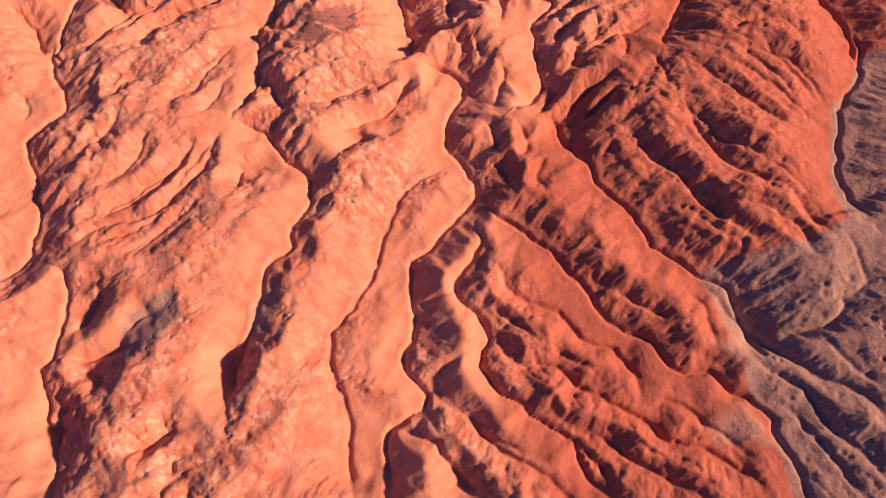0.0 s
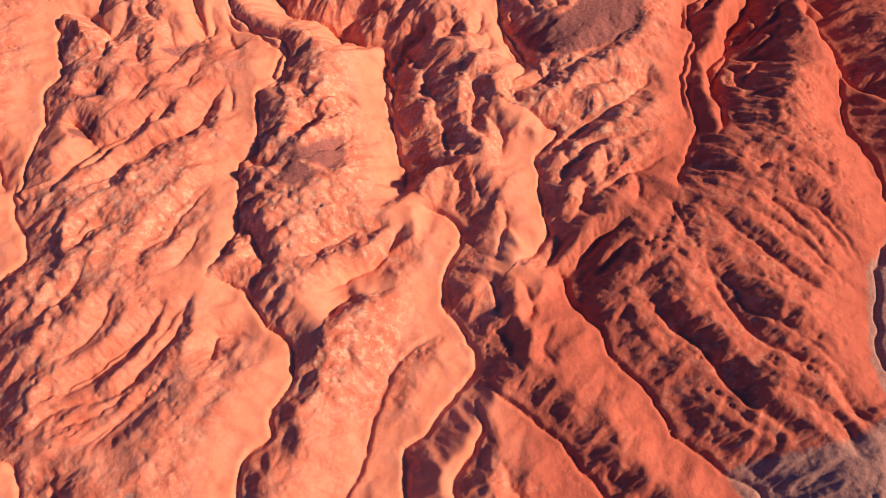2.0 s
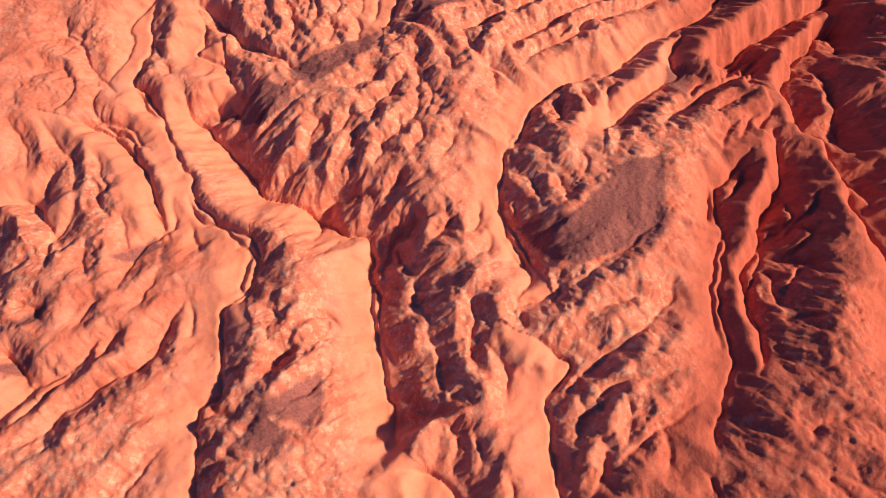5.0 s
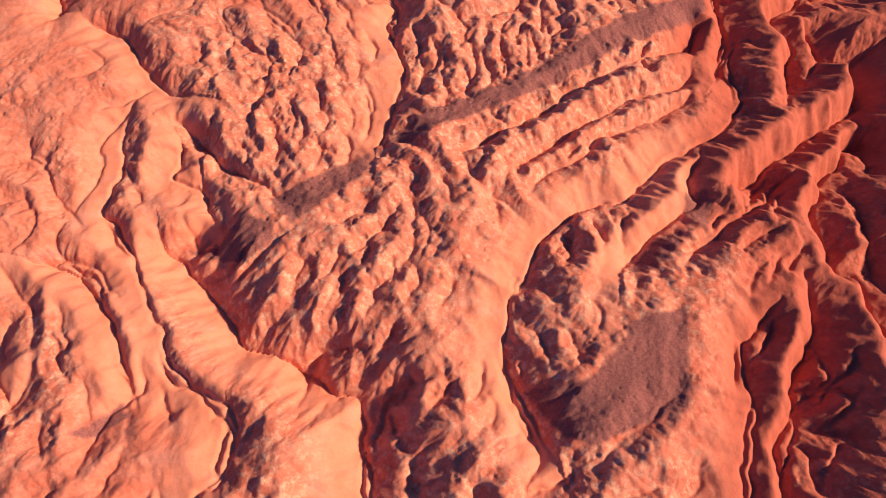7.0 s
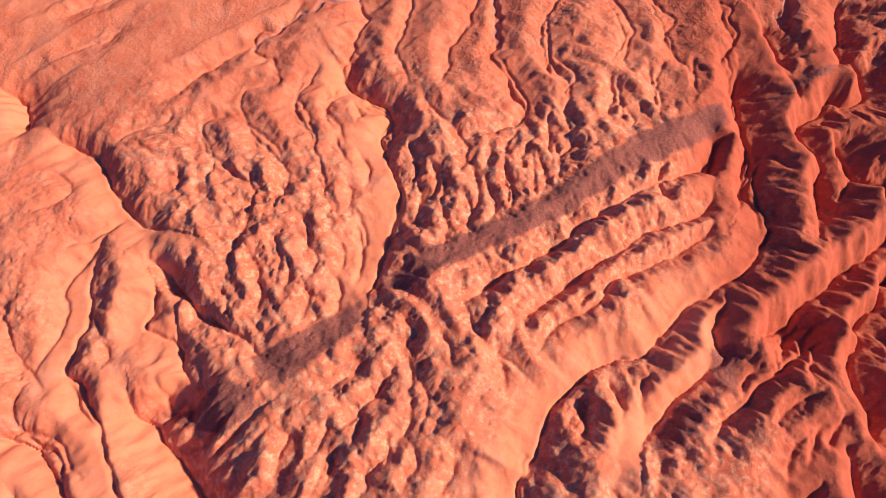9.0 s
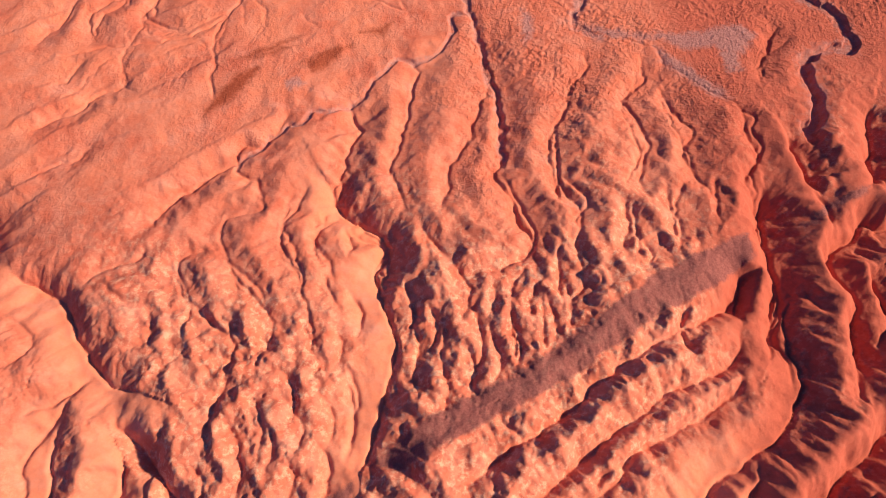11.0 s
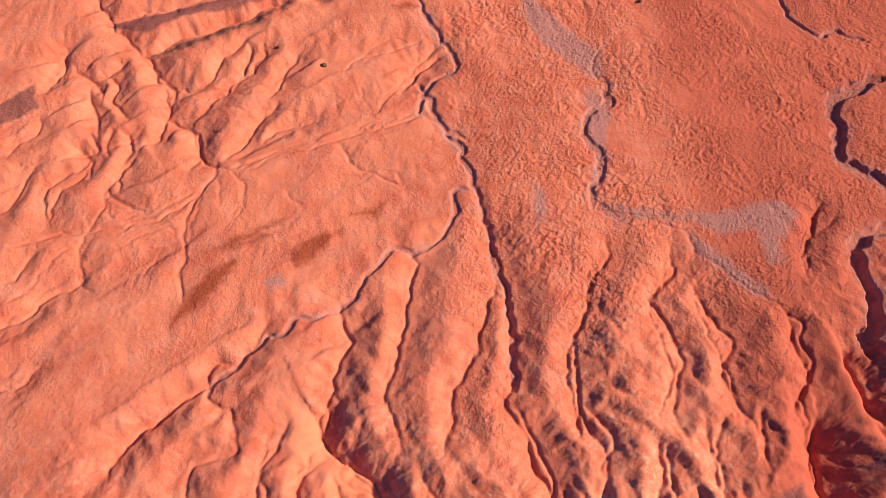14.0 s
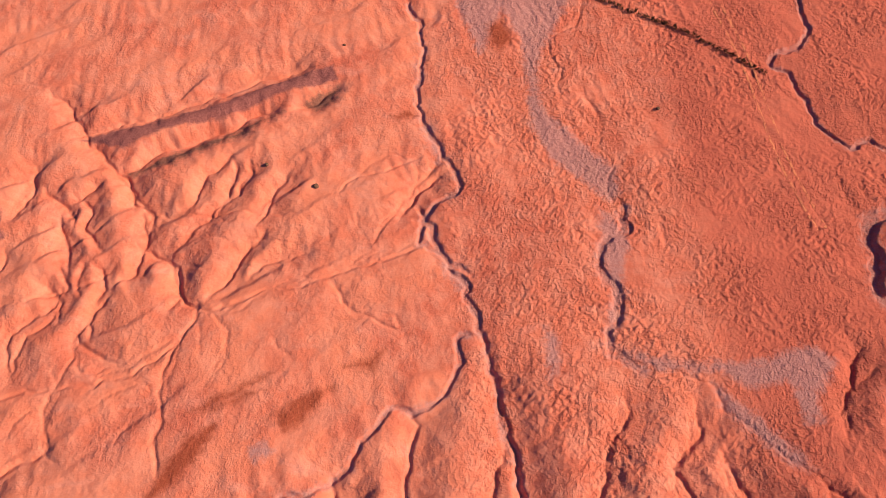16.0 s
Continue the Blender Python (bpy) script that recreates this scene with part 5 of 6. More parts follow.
patch("mauve", [(-57.2, 80.8), (-53.3, 82.7), (-51.5, 80.5), (-55.8, 78.7)])
patch("mauve", [(-56.8, 86), (-53.1, 89.7), (-51.5, 88.5), (-54.1, 85.9)])
patch("mauve", [(-45.3, 96.2), (-40.4, 100.2), (-38.7, 98.3), (-43.4, 95.5)])
patch("mauve", [(27.1, 103.9), (29.4, 107.7), (37.4, 109.2), (34.6, 95.4), (30.3, 94.5), (23.2, 91.8), (18.9, 92.7), (14, 99.5), (21.4, 99.6), (23.9, 101.1)])
patch("mauve", [(32.1, 117.8), (36.7, 121.6), (40.5, 123), (39.3, 119.4), (34.7, 115.7), (30.8, 115.4)])
patch("mauve", [(41.8, 128.8), (45.6, 129.7), (46.9, 127.4), (43.8, 122.3), (42.2, 124.4)])
patch("mauve", [(-4.7, 140.2), (-1.1, 139), (3.9, 141.6), (13.5, 145.9), (24.6, 150.8), (34.7, 157.4), (45, 162.3), (54.9, 167.5), (54.6, 172), (46.5, 169), (36.9, 164.4), (26.4, 157.6), (15.7, 151.2), (5.8, 147.2), (-0.3, 143.7)])
patch("mauve", [(-20, 126.8), (-18.3, 125.8), (-13.2, 129.5), (-8.6, 133), (-7.4, 134.6), (-7, 138.5), (-11.1, 136.1), (-16.6, 133), (-22.4, 130.8)])
patch("mauve", [(-35.8, 124.4), (-30.6, 124.9), (-25.6, 127.7), (-21.5, 126), (-20.9, 123.7), (-25.4, 120.2), (-32.5, 122.7)])
patch("mauve", [(62.4, 174.9), (65.7, 174.1), (69.7, 177.2), (78, 180.2), (76.3, 178.3), (70.3, 175.9), (66.5, 173.5)])
patch("blue", [(14.1, 288.9), (21, 290.1), (32.3, 289.8), (38, 289.6), (34.1, 281.2), (30.6, 275.8), (28.6, 268), (29.4, 261.6), (33.5, 257.2), (36.9, 252.9), (40.3, 249.3), (40.5, 244.8), (38.2, 242.7), (34.8, 246.1), (29.5, 250.9), (26.4, 258.1), (26.7, 265.5), (26.8, 275.9), (24, 285.7), (18.6, 274.9)])
patch("blue", [(36, 241.7), (39.8, 238.3), (40.2, 235.2), (38, 231.2), (38, 226.3), (36.4, 222.6), (33.4, 218.2), (33.7, 222.7), (35.7, 226.4), (34.8, 231.3), (35.2, 236.4)])
patch("blue", [(33.8, 218.2), (39.5, 216.1), (47.1, 214.9), (54.9, 214.5), (65.4, 216.6), (68, 213.8), (64.8, 209.7), (61.9, 209), (59, 210.8), (53.7, 210.2), (49.3, 213), (41.6, 213.4), (36.8, 215.4)])
patch("blue", [(59.6, 209.9), (64.2, 210.5), (62.9, 205.6), (60.3, 204.2)])
patch("blue", [(48, 211.4), (52.1, 207.8), (56.5, 202.8), (59.3, 198.8), (56.1, 199), (51.8, 203.8), (48.4, 208)])
patch("blue", [(-20.1, 206.3), (-17.7, 206.9), (-16.1, 205.3), (-19.1, 204)])
patch("blue", [(23.8, 221.4), (26.1, 219.5), (25.9, 215.1), (23.5, 212.7)])
patch("blue", [(6.2, 275.4), (7.1, 271.4), (6.8, 262.6), (10.8, 252.9), (9.2, 251.8), (5.7, 261.4)])
patch("blue", [(7.4, 235.7), (10.5, 232.5), (13.4, 229.5), (12.3, 226.6), (9.4, 230.6)])
patch("mauve", [(-53.9, 260.3), (-48.2, 261.8), (-38.5, 264.2), (-28.6, 266.8), (-18.6, 271.3), (-9.2, 274.1), (-8.3, 270.8), (-18.4, 268.1), (-28.4, 263.7), (-38.2, 261.8), (-45.7, 258.1)])
patch("dark", [(-45.5, 253.5), (-40.5, 256), (-37.7, 257.4), (-32, 259.1), (-26.2, 261.7), (-20.3, 263.9), (-18.3, 264.4), (-25.1, 259.9), (-29.9, 257.8), (-37.3, 254.2), (-44.9, 252.9)])
patch("dark", [(-14.8, 266), (-12.3, 268.4), (-8.1, 269.5), (-8.6, 265.8), (-12.2, 264.4)])
patch("rust", [(-17.1, 210), (-13.2, 213.1), (-8.3, 214.4), (-10.7, 210.5), (-15.4, 207.6)])
patch("rust", [(1.1, 262.2), (4.2, 263.3), (6.2, 262), (2.1, 260.3)])
patch("rust", [(-29.4, 211.5), (-22.3, 213.6), (-17.4, 214.1), (-23.8, 212)])
patch("rust", [(20.3, 282.3), (23.8, 283.6), (25.4, 278), (21.9, 276.1), (20.6, 278.9)])
patch("rust", [(-32, 204.4), (-28.9, 208), (-24.7, 209.7), (-26.1, 205.9), (-29.9, 201.5), (-33.9, 199)])
patch("rust", [(-28.4, 211.9), (-24.1, 214.2), (-17.9, 216.5), (-16.1, 216.9), (-22.3, 213.6), (-26.6, 211.3)])
patch("rust", [(-6.8, 216.9), (-3.1, 217.8), (-0.2, 219.8), (-2.1, 215.7)])
patch("mauve", [(-69.7, 242), (-66.4, 244.9), (-64.7, 246.7), (-62.6, 241.6), (-66.1, 239.3), (-68.8, 238.3)])
patch("sand", [(52.5, 32.9), (53.9, 30.5), (53.9, 27), (52.8, 24.1), (50.2, 23.2), (48.5, 21.6), (46.9, 20.4), (43.3, 18.3), (41.2, 18.2), (43.3, 19.2), (46.9, 21.5), (48.6, 23.1), (50, 24.2), (52.4, 24.6), (53.1, 26.9), (53.1, 30)])
patch("sand", [(34.8, 25.7), (37.1, 24), (38, 22.1), (38.7, 19.6), (36.2, 16.8), (34.3, 15.7), (32.8, 17.4), (31.3, 18.4), (33.7, 18.3), (36, 19.7), (36.9, 21.9), (36, 23.7)])
patch("sand", [(29.8, 8.3), (31.7, 10), (34.5, 10.5), (36.1, 7.3), (36.2, 6.6), (30, 6.7)])

# ---- weathering ----

plain = np.clip((Y - 172 - 0.18 * X + 10 * grain(X / 30, Y / 30, 71)) / 22, 0, 1)
west = np.clip((14 + 0.05 * (Y - 190) - X + 5 * grain(X / 14, Y / 14, 72)) / 8, 0, 1)      # the smooth bedded side of the plain
rough = np.clip(0.45 + 0.8 * grain(X / 24, Y / 24, 77), 0.1, 1)


def spot(x, y, rx, ry):
    return np.exp(-(((X - x) / rx) ** 2 + ((Y - y) / ry) ** 2))


rough = np.clip(rough + 0.9 * (spot(-12, 137, 24, 18) + spot(18, 155, 22, 14) + spot(20, 117, 12, 10) + spot(-25, 68, 16, 12) + spot(40, 75, 14, 12)), 0, 1.2)
LIFT = 1.5 + 1.5 * spot(14, 128, 16, 13) + 2.6 * spot(52, 48, 20, 26) + spot(38, 138, 18, 12)      # of the spurs' tops over the mean level
lean_west, lean_east = np.clip((10 - X) / 30, 0, 1), np.clip((X - 15) / 25, 0, 1) * np.clip((105 - Y) / 20, 0, 1)
upright = np.clip(1 - lean_west - lean_east, 0, 1)
field = np.clip((Y - 118) / 14, 0, 1) * np.clip((X + 60) / 20, 0, 1)        # the knobbly field before the plain
total = lean_west * (1 - field) + lean_east + upright * (1 - field) + field * (1 - lean_east)
badlands = (spurs(48, 13.0, 6.0, 401) * lean_west * (1 - field) + spurs(142, 12.0, 6.0, 421) * lean_east + spurs(80, 9.0, 6.0, 441) * upright * (1 - field)
            + spurs(125, 6.5, 4.5, 461) * field * (1 - lean_east)) / np.maximum(total, 0.3)
swell = 0.35 * layers(X / 14, Y / 14, 20, 2, 0.5)
small = 0.05 * layers(X / 1.5, Y / 1.5, 40, 3, 0.7)
scrub = layers(X / 0.95, Y / 0.95, 90, 2, 0.8) + 0.4 * grain(X / 3, Y / 3, 95)
tufts = 0.17 * np.clip(0.6 + 1.1 * grain(X / 12, Y / 12, 97), 0.15, 1.2) * np.clip(scrub + 0.15, -0.3, 1) * plain * (1 - 0.8 * west)
pits = 0.3 * pocks(X / 0.95, Y / 0.95, 54, 0.3) * np.clip(0.2 + 1.4 * grain(X / 6, Y / 6, 57), 0, 1) * (1 - plain) + 0.28 * pocks(X / 1.5, Y / 1.5, 44, 0.2) * np.clip(0.3 + grain(X / 11, Y / 11, 47), 0, 1) * (1 - plain)


def furrows(strike, wide, amount, where, seed, bend=2.2):
    """Parallel furrows: a gentle bank on their west, a steep one on their east, broken along their length."""
    rows, cols = np.nonzero(where.max(1) > 0.02)[0], np.nonzero(where.max(0) > 0.02)[0]
    box = (slice(rows[0], rows[-1] + 1), slice(cols[0], cols[-1] + 1))
    x, y = X[box], Y[box]
    a = math.radians(strike)
    across = x * math.sin(a) - y * math.cos(a) + bend * grain(x / 8, y / 8, seed) + 0.3 * bend * grain(x / 2.6, y / 2.6, seed + 1)
    run = x * math.cos(a) + y * math.sin(a)
    q = across / wide
    k = np.floor(q)
    t = q - k
    gaps = np.clip(0.55 + 1.1 * grain(run / (2.6 * wide) + 7.3 * k, k * 5.1, seed + 2), 0, 1.1)
    shape = np.where(t < 0.55, t / 0.55, ((1 - t) / 0.45) ** 2)
    out = np.zeros_like(X)
    out[box] = amount * where[box] * gaps * shape
    return out


A = X * 0.8 - Y * 0.6 + 0.7 * grain(X / 3, Y / 3, 83) + 0.25 * grain(X, Y, 86)
B = X * 0.6 + Y * 0.8 + 0.7 * grain(X / 3, Y / 3, 84) + 0.25 * grain(X, Y, 87)
zones = (furrows(44, 3.4, 0.75, spot(-38, 55, 24, 34), 201) + furrows(147, 3.6, 0.9, spot(44, 58, 20, 18), 211) + furrows(140, 3.8, 0.9, spot(28, 16, 24, 20), 221)
         + furrows(60, 4.5, 0.8, spot(-14, 25, 18, 34), 231) + furrows(32, 4.2, 0.9, spot(28, 132, 40, 20), 241) + furrows(118, 5.2, 1.3, spot(-18, 142, 26, 22), 251)
         + furrows(96, 4.6, 0.6, spot(36, 165, 34, 14), 261) + furrows(122, 4.6, 1.3, spot(62, 92, 18, 30), 271) + furrows(115, 4.4, 1.0, spot(-45, 108, 20, 22), 281)
         + furrows(50, 4.0, 1.1, spot(-28, 72, 18, 20), 291) + furrows(70, 4.2, 0.9, spot(20, 82, 18, 24), 301) + furrows(120, 4.4, 1.0, spot(0, 112, 14, 16), 311))
silt = np.maximum.reduce([MASKS["grey"], MASKS["mauve"], MASKS["blue"]])

# tilted beds that crop out as low steps
bed = -X * math.sin(0.55) + Y * math.cos(0.55) + 2.2 * grain(X / 13, Y / 13, 61) + 0.7 * grain(X / 3.5, Y / 3.5, 62)
q = bed / 5.5
tooth = 1 - (q - np.floor(q))
steps = 0.5 * np.where(tooth < 0.88, tooth / 0.88, (1 - tooth) / 0.12) * np.clip(0.35 + 1.3 * grain(X / 15, Y / 15 + np.floor(q) * 3.1, 63), 0, 1) * plain * west


def rills(z, long, amount, seed, soft):
    """Rounded ribs parted by sharp rills that run straight down the slope."""
    even = blur(z, soft)
    gx, gy = np.gradient(even, STEP, axis=1), np.gradient(even, STEP, axis=0)
    slope = np.hypot(gx, gy) + 1e-6
    tx, ty = (-gy / slope).astype(np.float32), (gx / slope).astype(np.float32)
    x, y = X / long, Y / long
    i, j = np.floor(x), np.floor(y)
    wave, weight = 0.0, 1e-4
    for a in (-1, 0, 1):
        for b in (-1, 0, 1):
            ex = (x - i - a - hashed(i + a, j + b, seed)).astype(np.float32)
            ey = (y - j - b - hashed(i + a, j + b, seed + 7)).astype(np.float32)
            w = np.exp(-2.2 * (ex * ex + ey * ey))
            wave = wave + w * np.cos(np.float32(6.2832) * (ex * tx + ey * ty))
            weight = weight + w
    n = np.abs(wave / weight)
    return amount * long * np.minimum(slope, 0.7) * (1.4 * n / (0.4 + n) - 0.6)


# painted sunlight on the sun-facing banks, and the pale ground of the western plain
MASKS["lit_dust"] = np.maximum(calm * (1 - MASKS["east"]), 0.62 * plain * west * np.clip(0.7 + grain(X / 9, Y / 9, 99), 0, 1))
MASKS["scrub"] = plain * (1 - 0.8 * west)
MASKS["crust"] = np.clip(1.3 * rough, 0, 1) * (1 - calm) * (1 - plain) * (1 - 0.7 * MASKS["east"])
open_ground = (1 - 0.85 * calm) * (1 - 0.85 * plain) * (1 - 0.95 * silt)
Z = (base_level(X, Y) + LIFT * (1 - 0.8 * plain) - relief - blur(1.05 * minor, 1) + 0.4 * (0.4 + 0.9 * rough) * (1 - 0.5 * lean_east) * open_ground * (1.7 * badlands - 0.7)
     - 0.38 * zones * (1 - 0.6 * calm) * (1 - 0.4 * lean_east) * (1 - 0.5 * silt) + swell * (1 - 0.6 * plain) - steps - hollow * (1 - 0.4 * plain))
Z = blur(Z, 2)
worn = rain(Z[::2, ::2], 2 * STEP, 24000, 5, 30, 5, 0.15, 3.0)
wear = np.repeat(np.repeat(worn - Z[::2, ::2], 2, 0), 2, 1)[:NY, :NX]
Z = Z + blur(wear, 2)
for long, amount, soft in ((5.0, 0.05, 10), (2.6, 0.06, 6), (1.4, 0.10, 3), (0.8, 0.12, 2)):
    Z = Z + rills(Z, long, amount, 500 + int(10 * long), soft) * (1 - (0.8 if long > 1 else 0.35) * calm) * (1 - 0.6 * plain)
fluted = rain(Z, STEP, 110000, 4, 24, 6, 0.3, 4.0, 1)
Z = Z + 0.7 * (fluted - Z) * (1 - 0.75 * calm) * (1 - 0.5 * plain)
cobble = (0.5 * domes(A / 2.9, B / 1.9, 5) + 0.15 * domes(A / 1.25, B / 0.95, 6)) * np.clip(0.25 + 0.6 * rough + 0.7 * grain(X / 7, Y / 7, 88), 0.1, 1.1)
banks = blur((lee & (relief > 0.5)).astype(float), 3)      # steep shaded banks, too steep to hold loose mounds
Z = Z + cobble * open_ground * (1 - 0.75 * banks) * (1 - 0.5 * np.clip((Y - 160) / 12, 0, 1))
Z = Z + small * (1 - 0.7 * calm) * (1 - 0.7 * plain) + tufts * (1 - 0.5 * silt) - 0.8 * pits * (1 - 0.6 * calm) * np.clip((168 - Y) / 12, 0, 1) * (1 - 0.7 * banks) - carve * (1 - 0.55 * plain) - slots

# one object for each landform, on one ground sheet that runs on under them to the horizon
GX, GY = np.gradient(Z, STEP, axis=1), np.gradient(Z, STEP, axis=0)
UP = 1 / np.sqrt(1 + GX * GX + GY * GY)
NORMALS = np.stack([-GX * UP, -GY * UP, UP], -1).astype(np.float32)
face_owner = owner[:-1, :-1].copy()
counts = np.bincount(face_owner.ravel(), minlength=len(things) + 1)
for few in np.nonzero(counts < 60)[0]:
    face_owner[face_owner == few] = 0


def under_sheet():
    """A coarse sheet below the land, with far plains on all sides."""
    n = 8
    low = Z[:(NY // n) * n, :(NX // n) * n].reshape(NY // n, n, NX // n, n).min((1, 3))
    low = np.pad(low, 1, mode="edge")
    low = np.minimum.reduce([np.roll(np.roll(low, a, 0), b, 1) for a in (-1, 0, 1) for b in (-1, 0, 1)]) - 0.3
    gx = np.concatenate([[-4000, -1500, -500, -200, X0 - 30, X0 - 0.2], xs[n // 2::n][1:low.shape[1] - 3], [xs[-1] + 0.2, X1 + 30, 250, 600, 1600, 4200]])
    gy = np.concatenate([[-4000, -1500, -500, -150, Y0 - 30, Y0 - 0.2], ys[n // 2::n][1:low.shape[0] - 3], [ys[-1] + 0.2, Y1 + 30, 450, 800, 1800, 4500]])
    x, y = np.meshgrid(gx, gy)
    i, j = np.clip(((x - X0) / STEP / n).astype(int) + 1, 1, low.shape[1] - 2), np.clip(((y - Y0) / STEP / n).astype(int) + 1, 1, low.shape[0] - 2)
    z = low[j, i] + np.where((x < X0 - 1) | (x > X1) | (y < Y0 - 1) | (y > Y1), 0.8 + 1.2 * grain(x / 40, y / 40, 8), 0)
    ny, nx = x.shape
    index = np.arange(nx * ny).reshape(ny, nx)
    return np.stack([x, y, z], -1).reshape(-1, 3), np.stack([index[:-1, :-1], index[:-1, 1:], index[1:, 1:], index[1:, :-1]], -1).reshape(-1, 4)


def sheet(name, keep, label, category, group="", kind="", under=None):
    """The faces of the land that keep picks, as one mesh."""
    rows, cols = np.nonzero(keep)
    r0, r1, c0, c1 = rows.min(), rows.max() + 2, cols.min(), cols.max() + 2
    keep = keep[r0:r1 - 1, c0:c1 - 1]
    part = (slice(r0, r1), slice(c0, c1))
    used = np.zeros((r1 - r0, c1 - c0), bool)
    used[:-1, :-1] |= keep
    used[1:, :-1] |= keep
    used[:-1, 1:] |= keep
    used[1:, 1:] |= keep
    index = np.full(used.shape, -1, np.int32)
    index[used] = np.arange(used.sum(), dtype=np.int32)
    co = np.stack([X[part][used], Y[part][used], Z[part][used]], -1)
    normals = NORMALS[part][used]
    quads = np.stack([index[:-1, :-1][keep], index[:-1, 1:][keep], index[1:, 1:][keep], index[1:, :-1][keep]], -1)
    own = len(co)
    if under:
        quads = np.vstack([quads, under[1] + own])
        co = np.vstack([co, under[0]])
        normals = np.vstack([normals, np.tile((0, 0, 1), (len(under[0]), 1))])
    me = bpy.data.meshes.new(name)
    me.vertices.add(len(co))
    me.vertices.foreach_set("co", co.astype(np.float32).ravel())
    me.loops.add(quads.size)
    me.loops.foreach_set("vertex_index", quads.astype(np.int32).ravel())
    me.polygons.add(len(quads))
    me.polygons.foreach_set("loop_start", np.arange(0, quads.size, 4, dtype=np.int32))
    me.polygons.foreach_set("use_smooth", np.ones(len(quads), bool))
    me.update(calc_edges=True)
    me.normals_split_custom_set_from_vertices(normals.tolist())
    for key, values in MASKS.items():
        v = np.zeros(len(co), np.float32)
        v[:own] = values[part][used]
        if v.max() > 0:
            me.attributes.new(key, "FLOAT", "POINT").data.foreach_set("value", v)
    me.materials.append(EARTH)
    return tagged(new(name, me), label, category, group, kind)


def one_piece(mine):
    """The piece of mine that holds its highest place."""
    rows, cols = np.nonzero(mine)
    r0, r1, c0, c1 = rows.min(), rows.max() + 1, cols.min(), cols.max() + 1
    m = mine[r0:r1, c0:c1]
    k = np.argmax(np.where(m, relief[r0:r1, c0:c1] + minor[r0:r1, c0:c1] + carve[r0:r1, c0:c1], -1))
    got = np.zeros(m.shape, bool)
    got.ravel()[k] = True
    size = 0
    while got.sum() > size:
        size = got.sum()
        for _ in range(6):
            for axis in (0, 1):
                for step in (1, -1):
                    grown = np.roll(got, step, axis)
                    edge = [slice(None)] * 2
                    edge[axis] = 0 if step == 1 else -1
                    grown[tuple(edge)] = False
                    got |= grown & m
    out = np.zeros(mine.shape, bool)
    out[r0:r1, c0:c1] = got
    return out


kept = np.zeros(face_owner.shape, bool)
for number, (name, label, category, group, tall) in enumerate(things, 1):
    mine = face_owner == number
    if not mine.any():
        continue
    mine = one_piece(mine)
    if mine.sum() < 60:
        continue
    steep = mine & lee[:-1, :-1]
    if name in ("ravine", "gully", "rill", "plain_gully", "dry_wash") and 40 < steep.sum() < mine.sum() - 40:
        pieces = []
        for piece, rest in (("sunny_bank", mine & ~steep), ("shaded_bank", steep)):
            for _ in range(4):
                if rest.sum() < 40:
                    break
                keep = one_piece(rest)
                if keep.sum() >= 40:
                    pieces.append((piece, keep))
                rest = rest & ~keep
        if pieces:
            thing = tagged(new(name), label, category, group)
        for piece, keep in pieces:
            sheet(piece, keep, "", "").parent = thing
            kept |= keep
    else:
        kept |= mine
        sheet(name, mine, label, category, group)
sheet("ground", ~kept, "red desert ground of eroded clay and sand", "ground", kind="structure", under=under_sheet())


# ---- things on the land ----
def height_at(x, y):
    u, v = (x - X0) / STEP, (y - Y0) / STEP
    i, j = int(np.clip(u, 0, NX - 2)), int(np.clip(v, 0, NY - 2))
    u, v = min(max(u - i, 0), 1), min(max(v - j, 0), 1)
    return float(Z[j, i] * (1 - u) * (1 - v) + Z[j, i + 1] * u * (1 - v) + Z[j + 1, i] * (1 - u) * v + Z[j + 1, i + 1] * u * v)


def part(name, bm, material, parent, label=""):
    me = bpy.data.meshes.new(name)
    bm.to_mesh(me)
    bm.free()
    me.materials.append(material)
    ob = new(name, me)
    ob.parent = parent
    return tagged(ob, label)


def plain_material(name, a, b, scale, rough=0.9):
    n = Nodes(name)
    grit = n.noise(scale, 5, 0.65)
    return n.done(n.mix(n.ramp(grit, 0.35, 0.65), a, b), n.bump(grit, 0.03, 0.5), rough)


TRACK = plain_material("packed_dust", (0.62, 0.21, 0.12), (0.72, 0.28, 0.17), 6)
LEAF = plain_material("dark_leaves", (0.035, 0.022, 0.02), (0.075, 0.045, 0.03), 9)
TWIG = plain_material("dry_twigs", (0.10, 0.06, 0.04), (0.16, 0.10, 0.07), 12)
STONE = plain_material("dark_stone", (0.12, 0.065, 0.05), (0.2, 0.11, 0.085), 8)


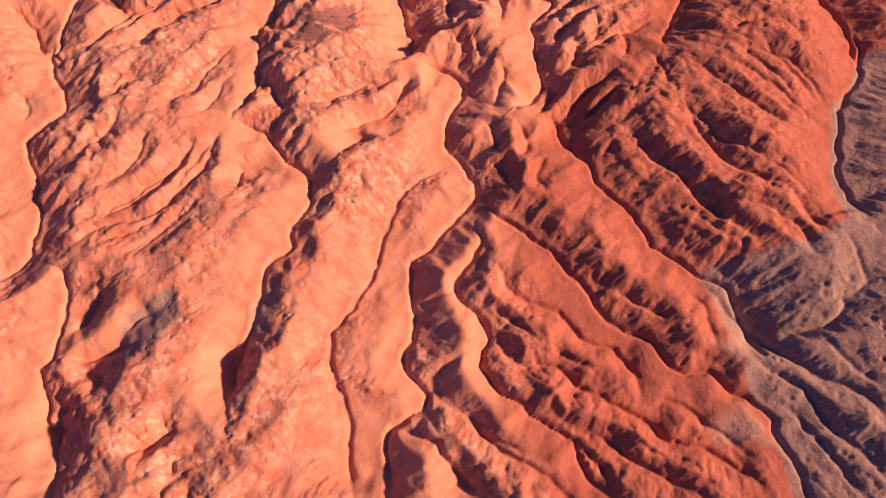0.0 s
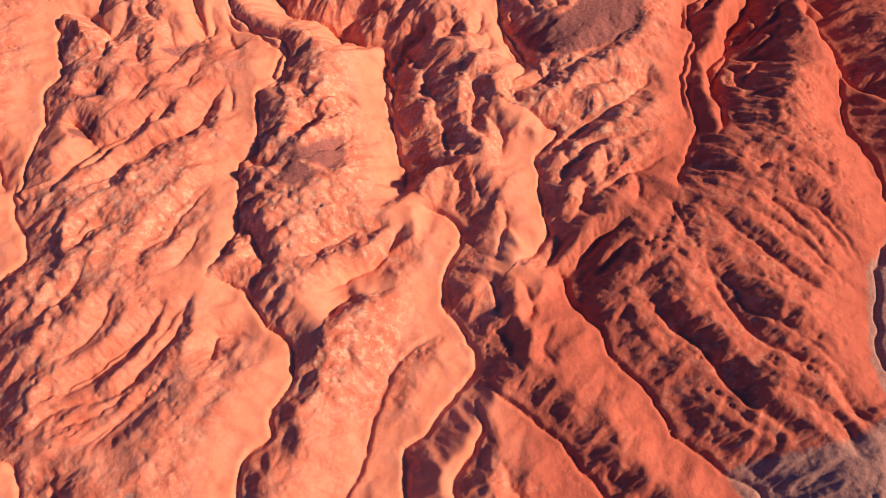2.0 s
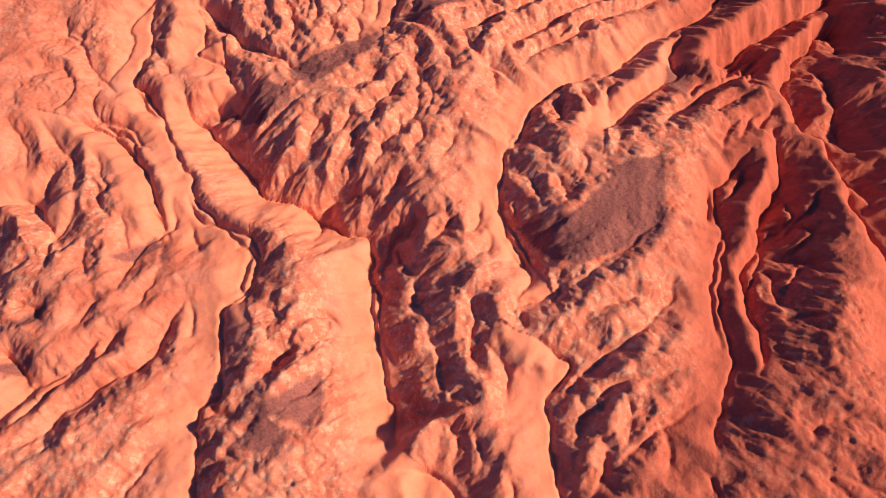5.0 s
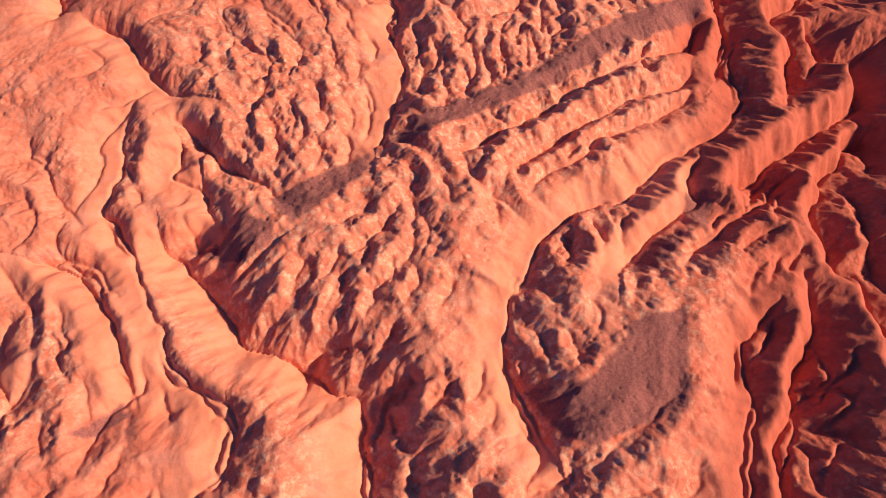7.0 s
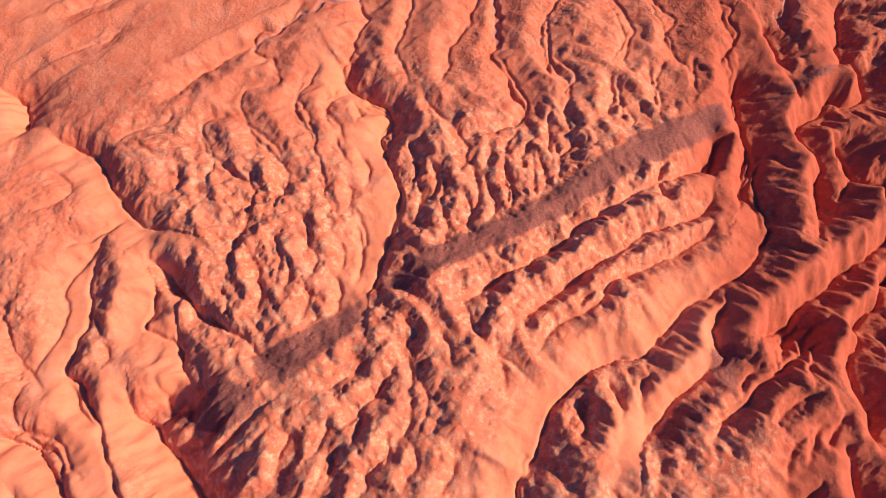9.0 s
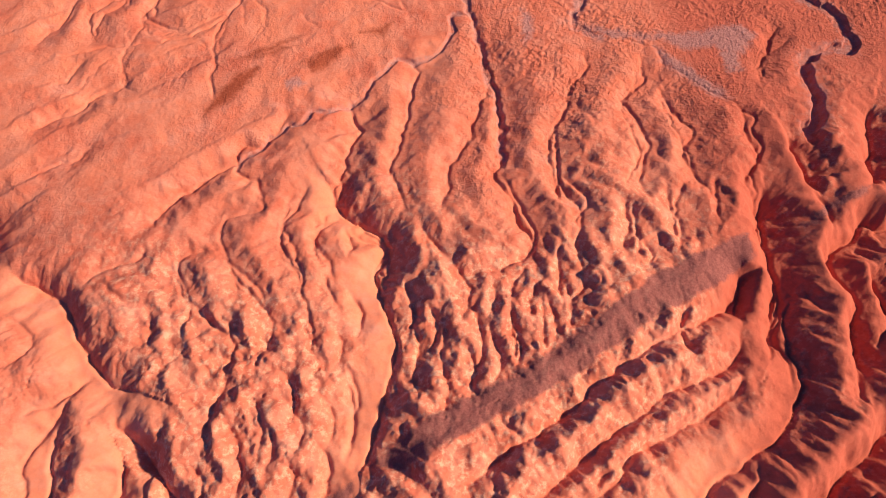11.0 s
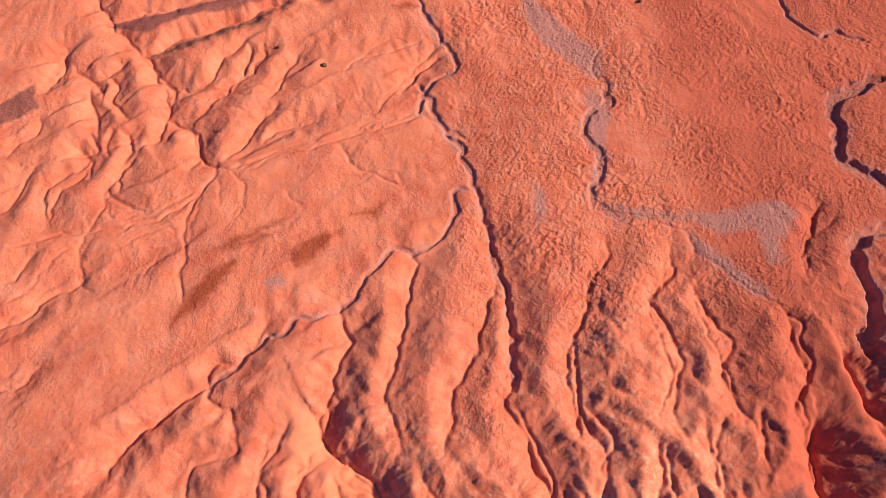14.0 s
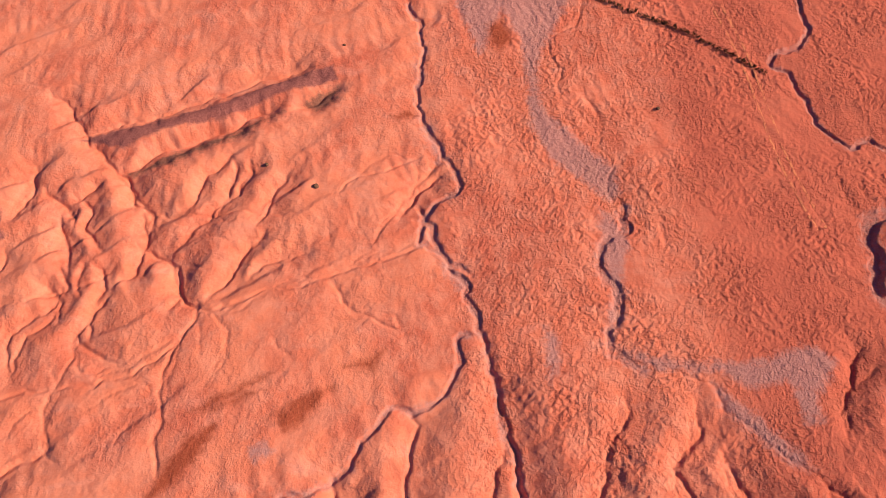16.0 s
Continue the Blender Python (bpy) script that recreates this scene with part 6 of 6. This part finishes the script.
def rut(points, parent):
    """One wheel rut with low shoulders, laid over the ground."""
    line = smooth_line(points, 0.6)
    bm = bmesh.new()
    rows = []
    profile = ((-0.26, -0.06), (-0.16, 0.07), (-0.08, 0.035), (0.0, 0.025), (0.08, 0.035), (0.16, 0.07), (0.26, -0.06))
    for k, p in enumerate(line):
        d = line[min(k + 1, len(line) - 1)] - line[max(k - 1, 0)]
        d = d / np.linalg.norm(d)
        n = np.array((d[1], -d[0]))
        fade = min(1.0, 0.15 + min(k, len(line) - 1 - k) / 14) * (0.75 + 0.35 * math.sin(k * 0.31) * math.sin(k * 0.13))
        top = max(height_at(*(p + n * o)) for o in (-0.25, 0.0, 0.25))
        rows.append([bm.verts.new((*(p + n * o * (1 + 0.1 * math.sin(k * 1.7 + o * 9))), top - 0.09 + h * fade + 0.04)) for o, h in profile])
    for a, b in zip(rows[:-1], rows[1:]):
        for k in range(len(profile) - 1):
            bm.faces.new((a[k], a[k + 1], b[k + 1], b[k]))
    for f in bm.faces:
        f.smooth = True
    return part("rut", bm, TRACK, parent)


track = tagged(new("vehicle_track"), "faint twin wheel track across the scrubby red plain", "track")
rut([(65.7, 288.3), (68.2, 274.8), (69.2, 261.6), (69.7, 250.5), (70.9, 242.5), (72.3, 235.9)], track)
rut([(67.6, 288.3), (70.1, 274.7), (71.0, 261.5), (71.5, 250.5), (72.7, 242.4), (74.0, 236.3)], track)


def shrub(seed):
    """A low dark desert shrub: forked twigs and many small leaves."""
    rng = random.Random(seed)
    thing = tagged(new("shrub"), "low dark desert shrub in a dense row", "shrub", "row of shrubs on the plain")
    bm, leaves = bmesh.new(), bmesh.new()
    for _ in range(9):
        a, r, h = rng.uniform(0, 6.28), rng.uniform(0.15, 0.5), rng.uniform(0.35, 0.75)
        tip, side = Vector((r * math.cos(a), r * math.sin(a), h)), Vector((-math.sin(a), math.cos(a), 0)) * 0.018
        foot = [bm.verts.new(v) for v in (-side, side, Vector((0, 0, 0.03)))]
        top = bm.verts.new(tip)
        for k in range(3):
            bm.faces.new((foot[k], foot[(k + 1) % 3], top))
        for _ in range(9):
            c = tip * rng.uniform(0.45, 1.05) + Vector([rng.gauss(0, 0.11) for _ in range(3)])
            c.z = max(c.z, 0.05)
            u = Vector([rng.gauss(0, 1) for _ in range(3)]).normalized() * rng.uniform(0.06, 0.12)
            v = u.orthogonal().normalized() * rng.uniform(0.03, 0.06)
            leaves.faces.new([leaves.verts.new(c + w) for w in (-u, -v, u, v)])
    part("twigs", bm, TWIG, thing)
    part("foliage", leaves, LEAF, thing, "small dark leaves")
    return thing


row = smooth_line([(36.0, 291.5), (40.3, 289.3), (49.8, 284.3), (59.0, 279.1), (66.7, 273.5), (72.5, 269.0)], 0.5)
kinds = [shrub(k) for k in range(5)]
rng = random.Random(11)
for k, p in enumerate(row):
    x, y = p[0] + rng.gauss(0, 0.14), p[1] + rng.gauss(0, 0.14)
    m = pose(x, y, height_at(x, y) - 0.05, 0, 0, rng.uniform(0, 360))
    size = rng.uniform(0.75, 1.25)
    ob = kinds[k] if k < 5 else copy_thing(kinds[k % 5], m)
    ob.matrix_world = m @ Matrix.Scale(size, 4)


def boulder(x, y, size, seed):
    rng = random.Random(seed)
    bm = bmesh.new()
    bmesh.ops.create_icosphere(bm, subdivisions=2, radius=size)
    for v in bm.verts:
        v.co *= 0.8 + 0.35 * noise.noise(v.co * 1.3 / size + Vector((seed, 0, 0)))
        v.co.z *= 0.65
    me = bpy.data.meshes.new("boulder")
    bm.to_mesh(me)
    bm.free()
    me.materials.append(STONE)
    ob = tagged(new("boulder", me), "dark weathered boulder lying on red sand", "boulder", "scattered boulders")
    ob.matrix_world = pose(x, y, height_at(x, y) + 0.3 * size, 0, 0, rng.uniform(0, 360))


for k, (x, y) in enumerate([(-7.1, 278.4), (-20.5, 253.1), (50.2, 261.5), (-11.8, 248.3)]):
    boulder(x, y, 0.35 + 0.08 * k, k + 3)
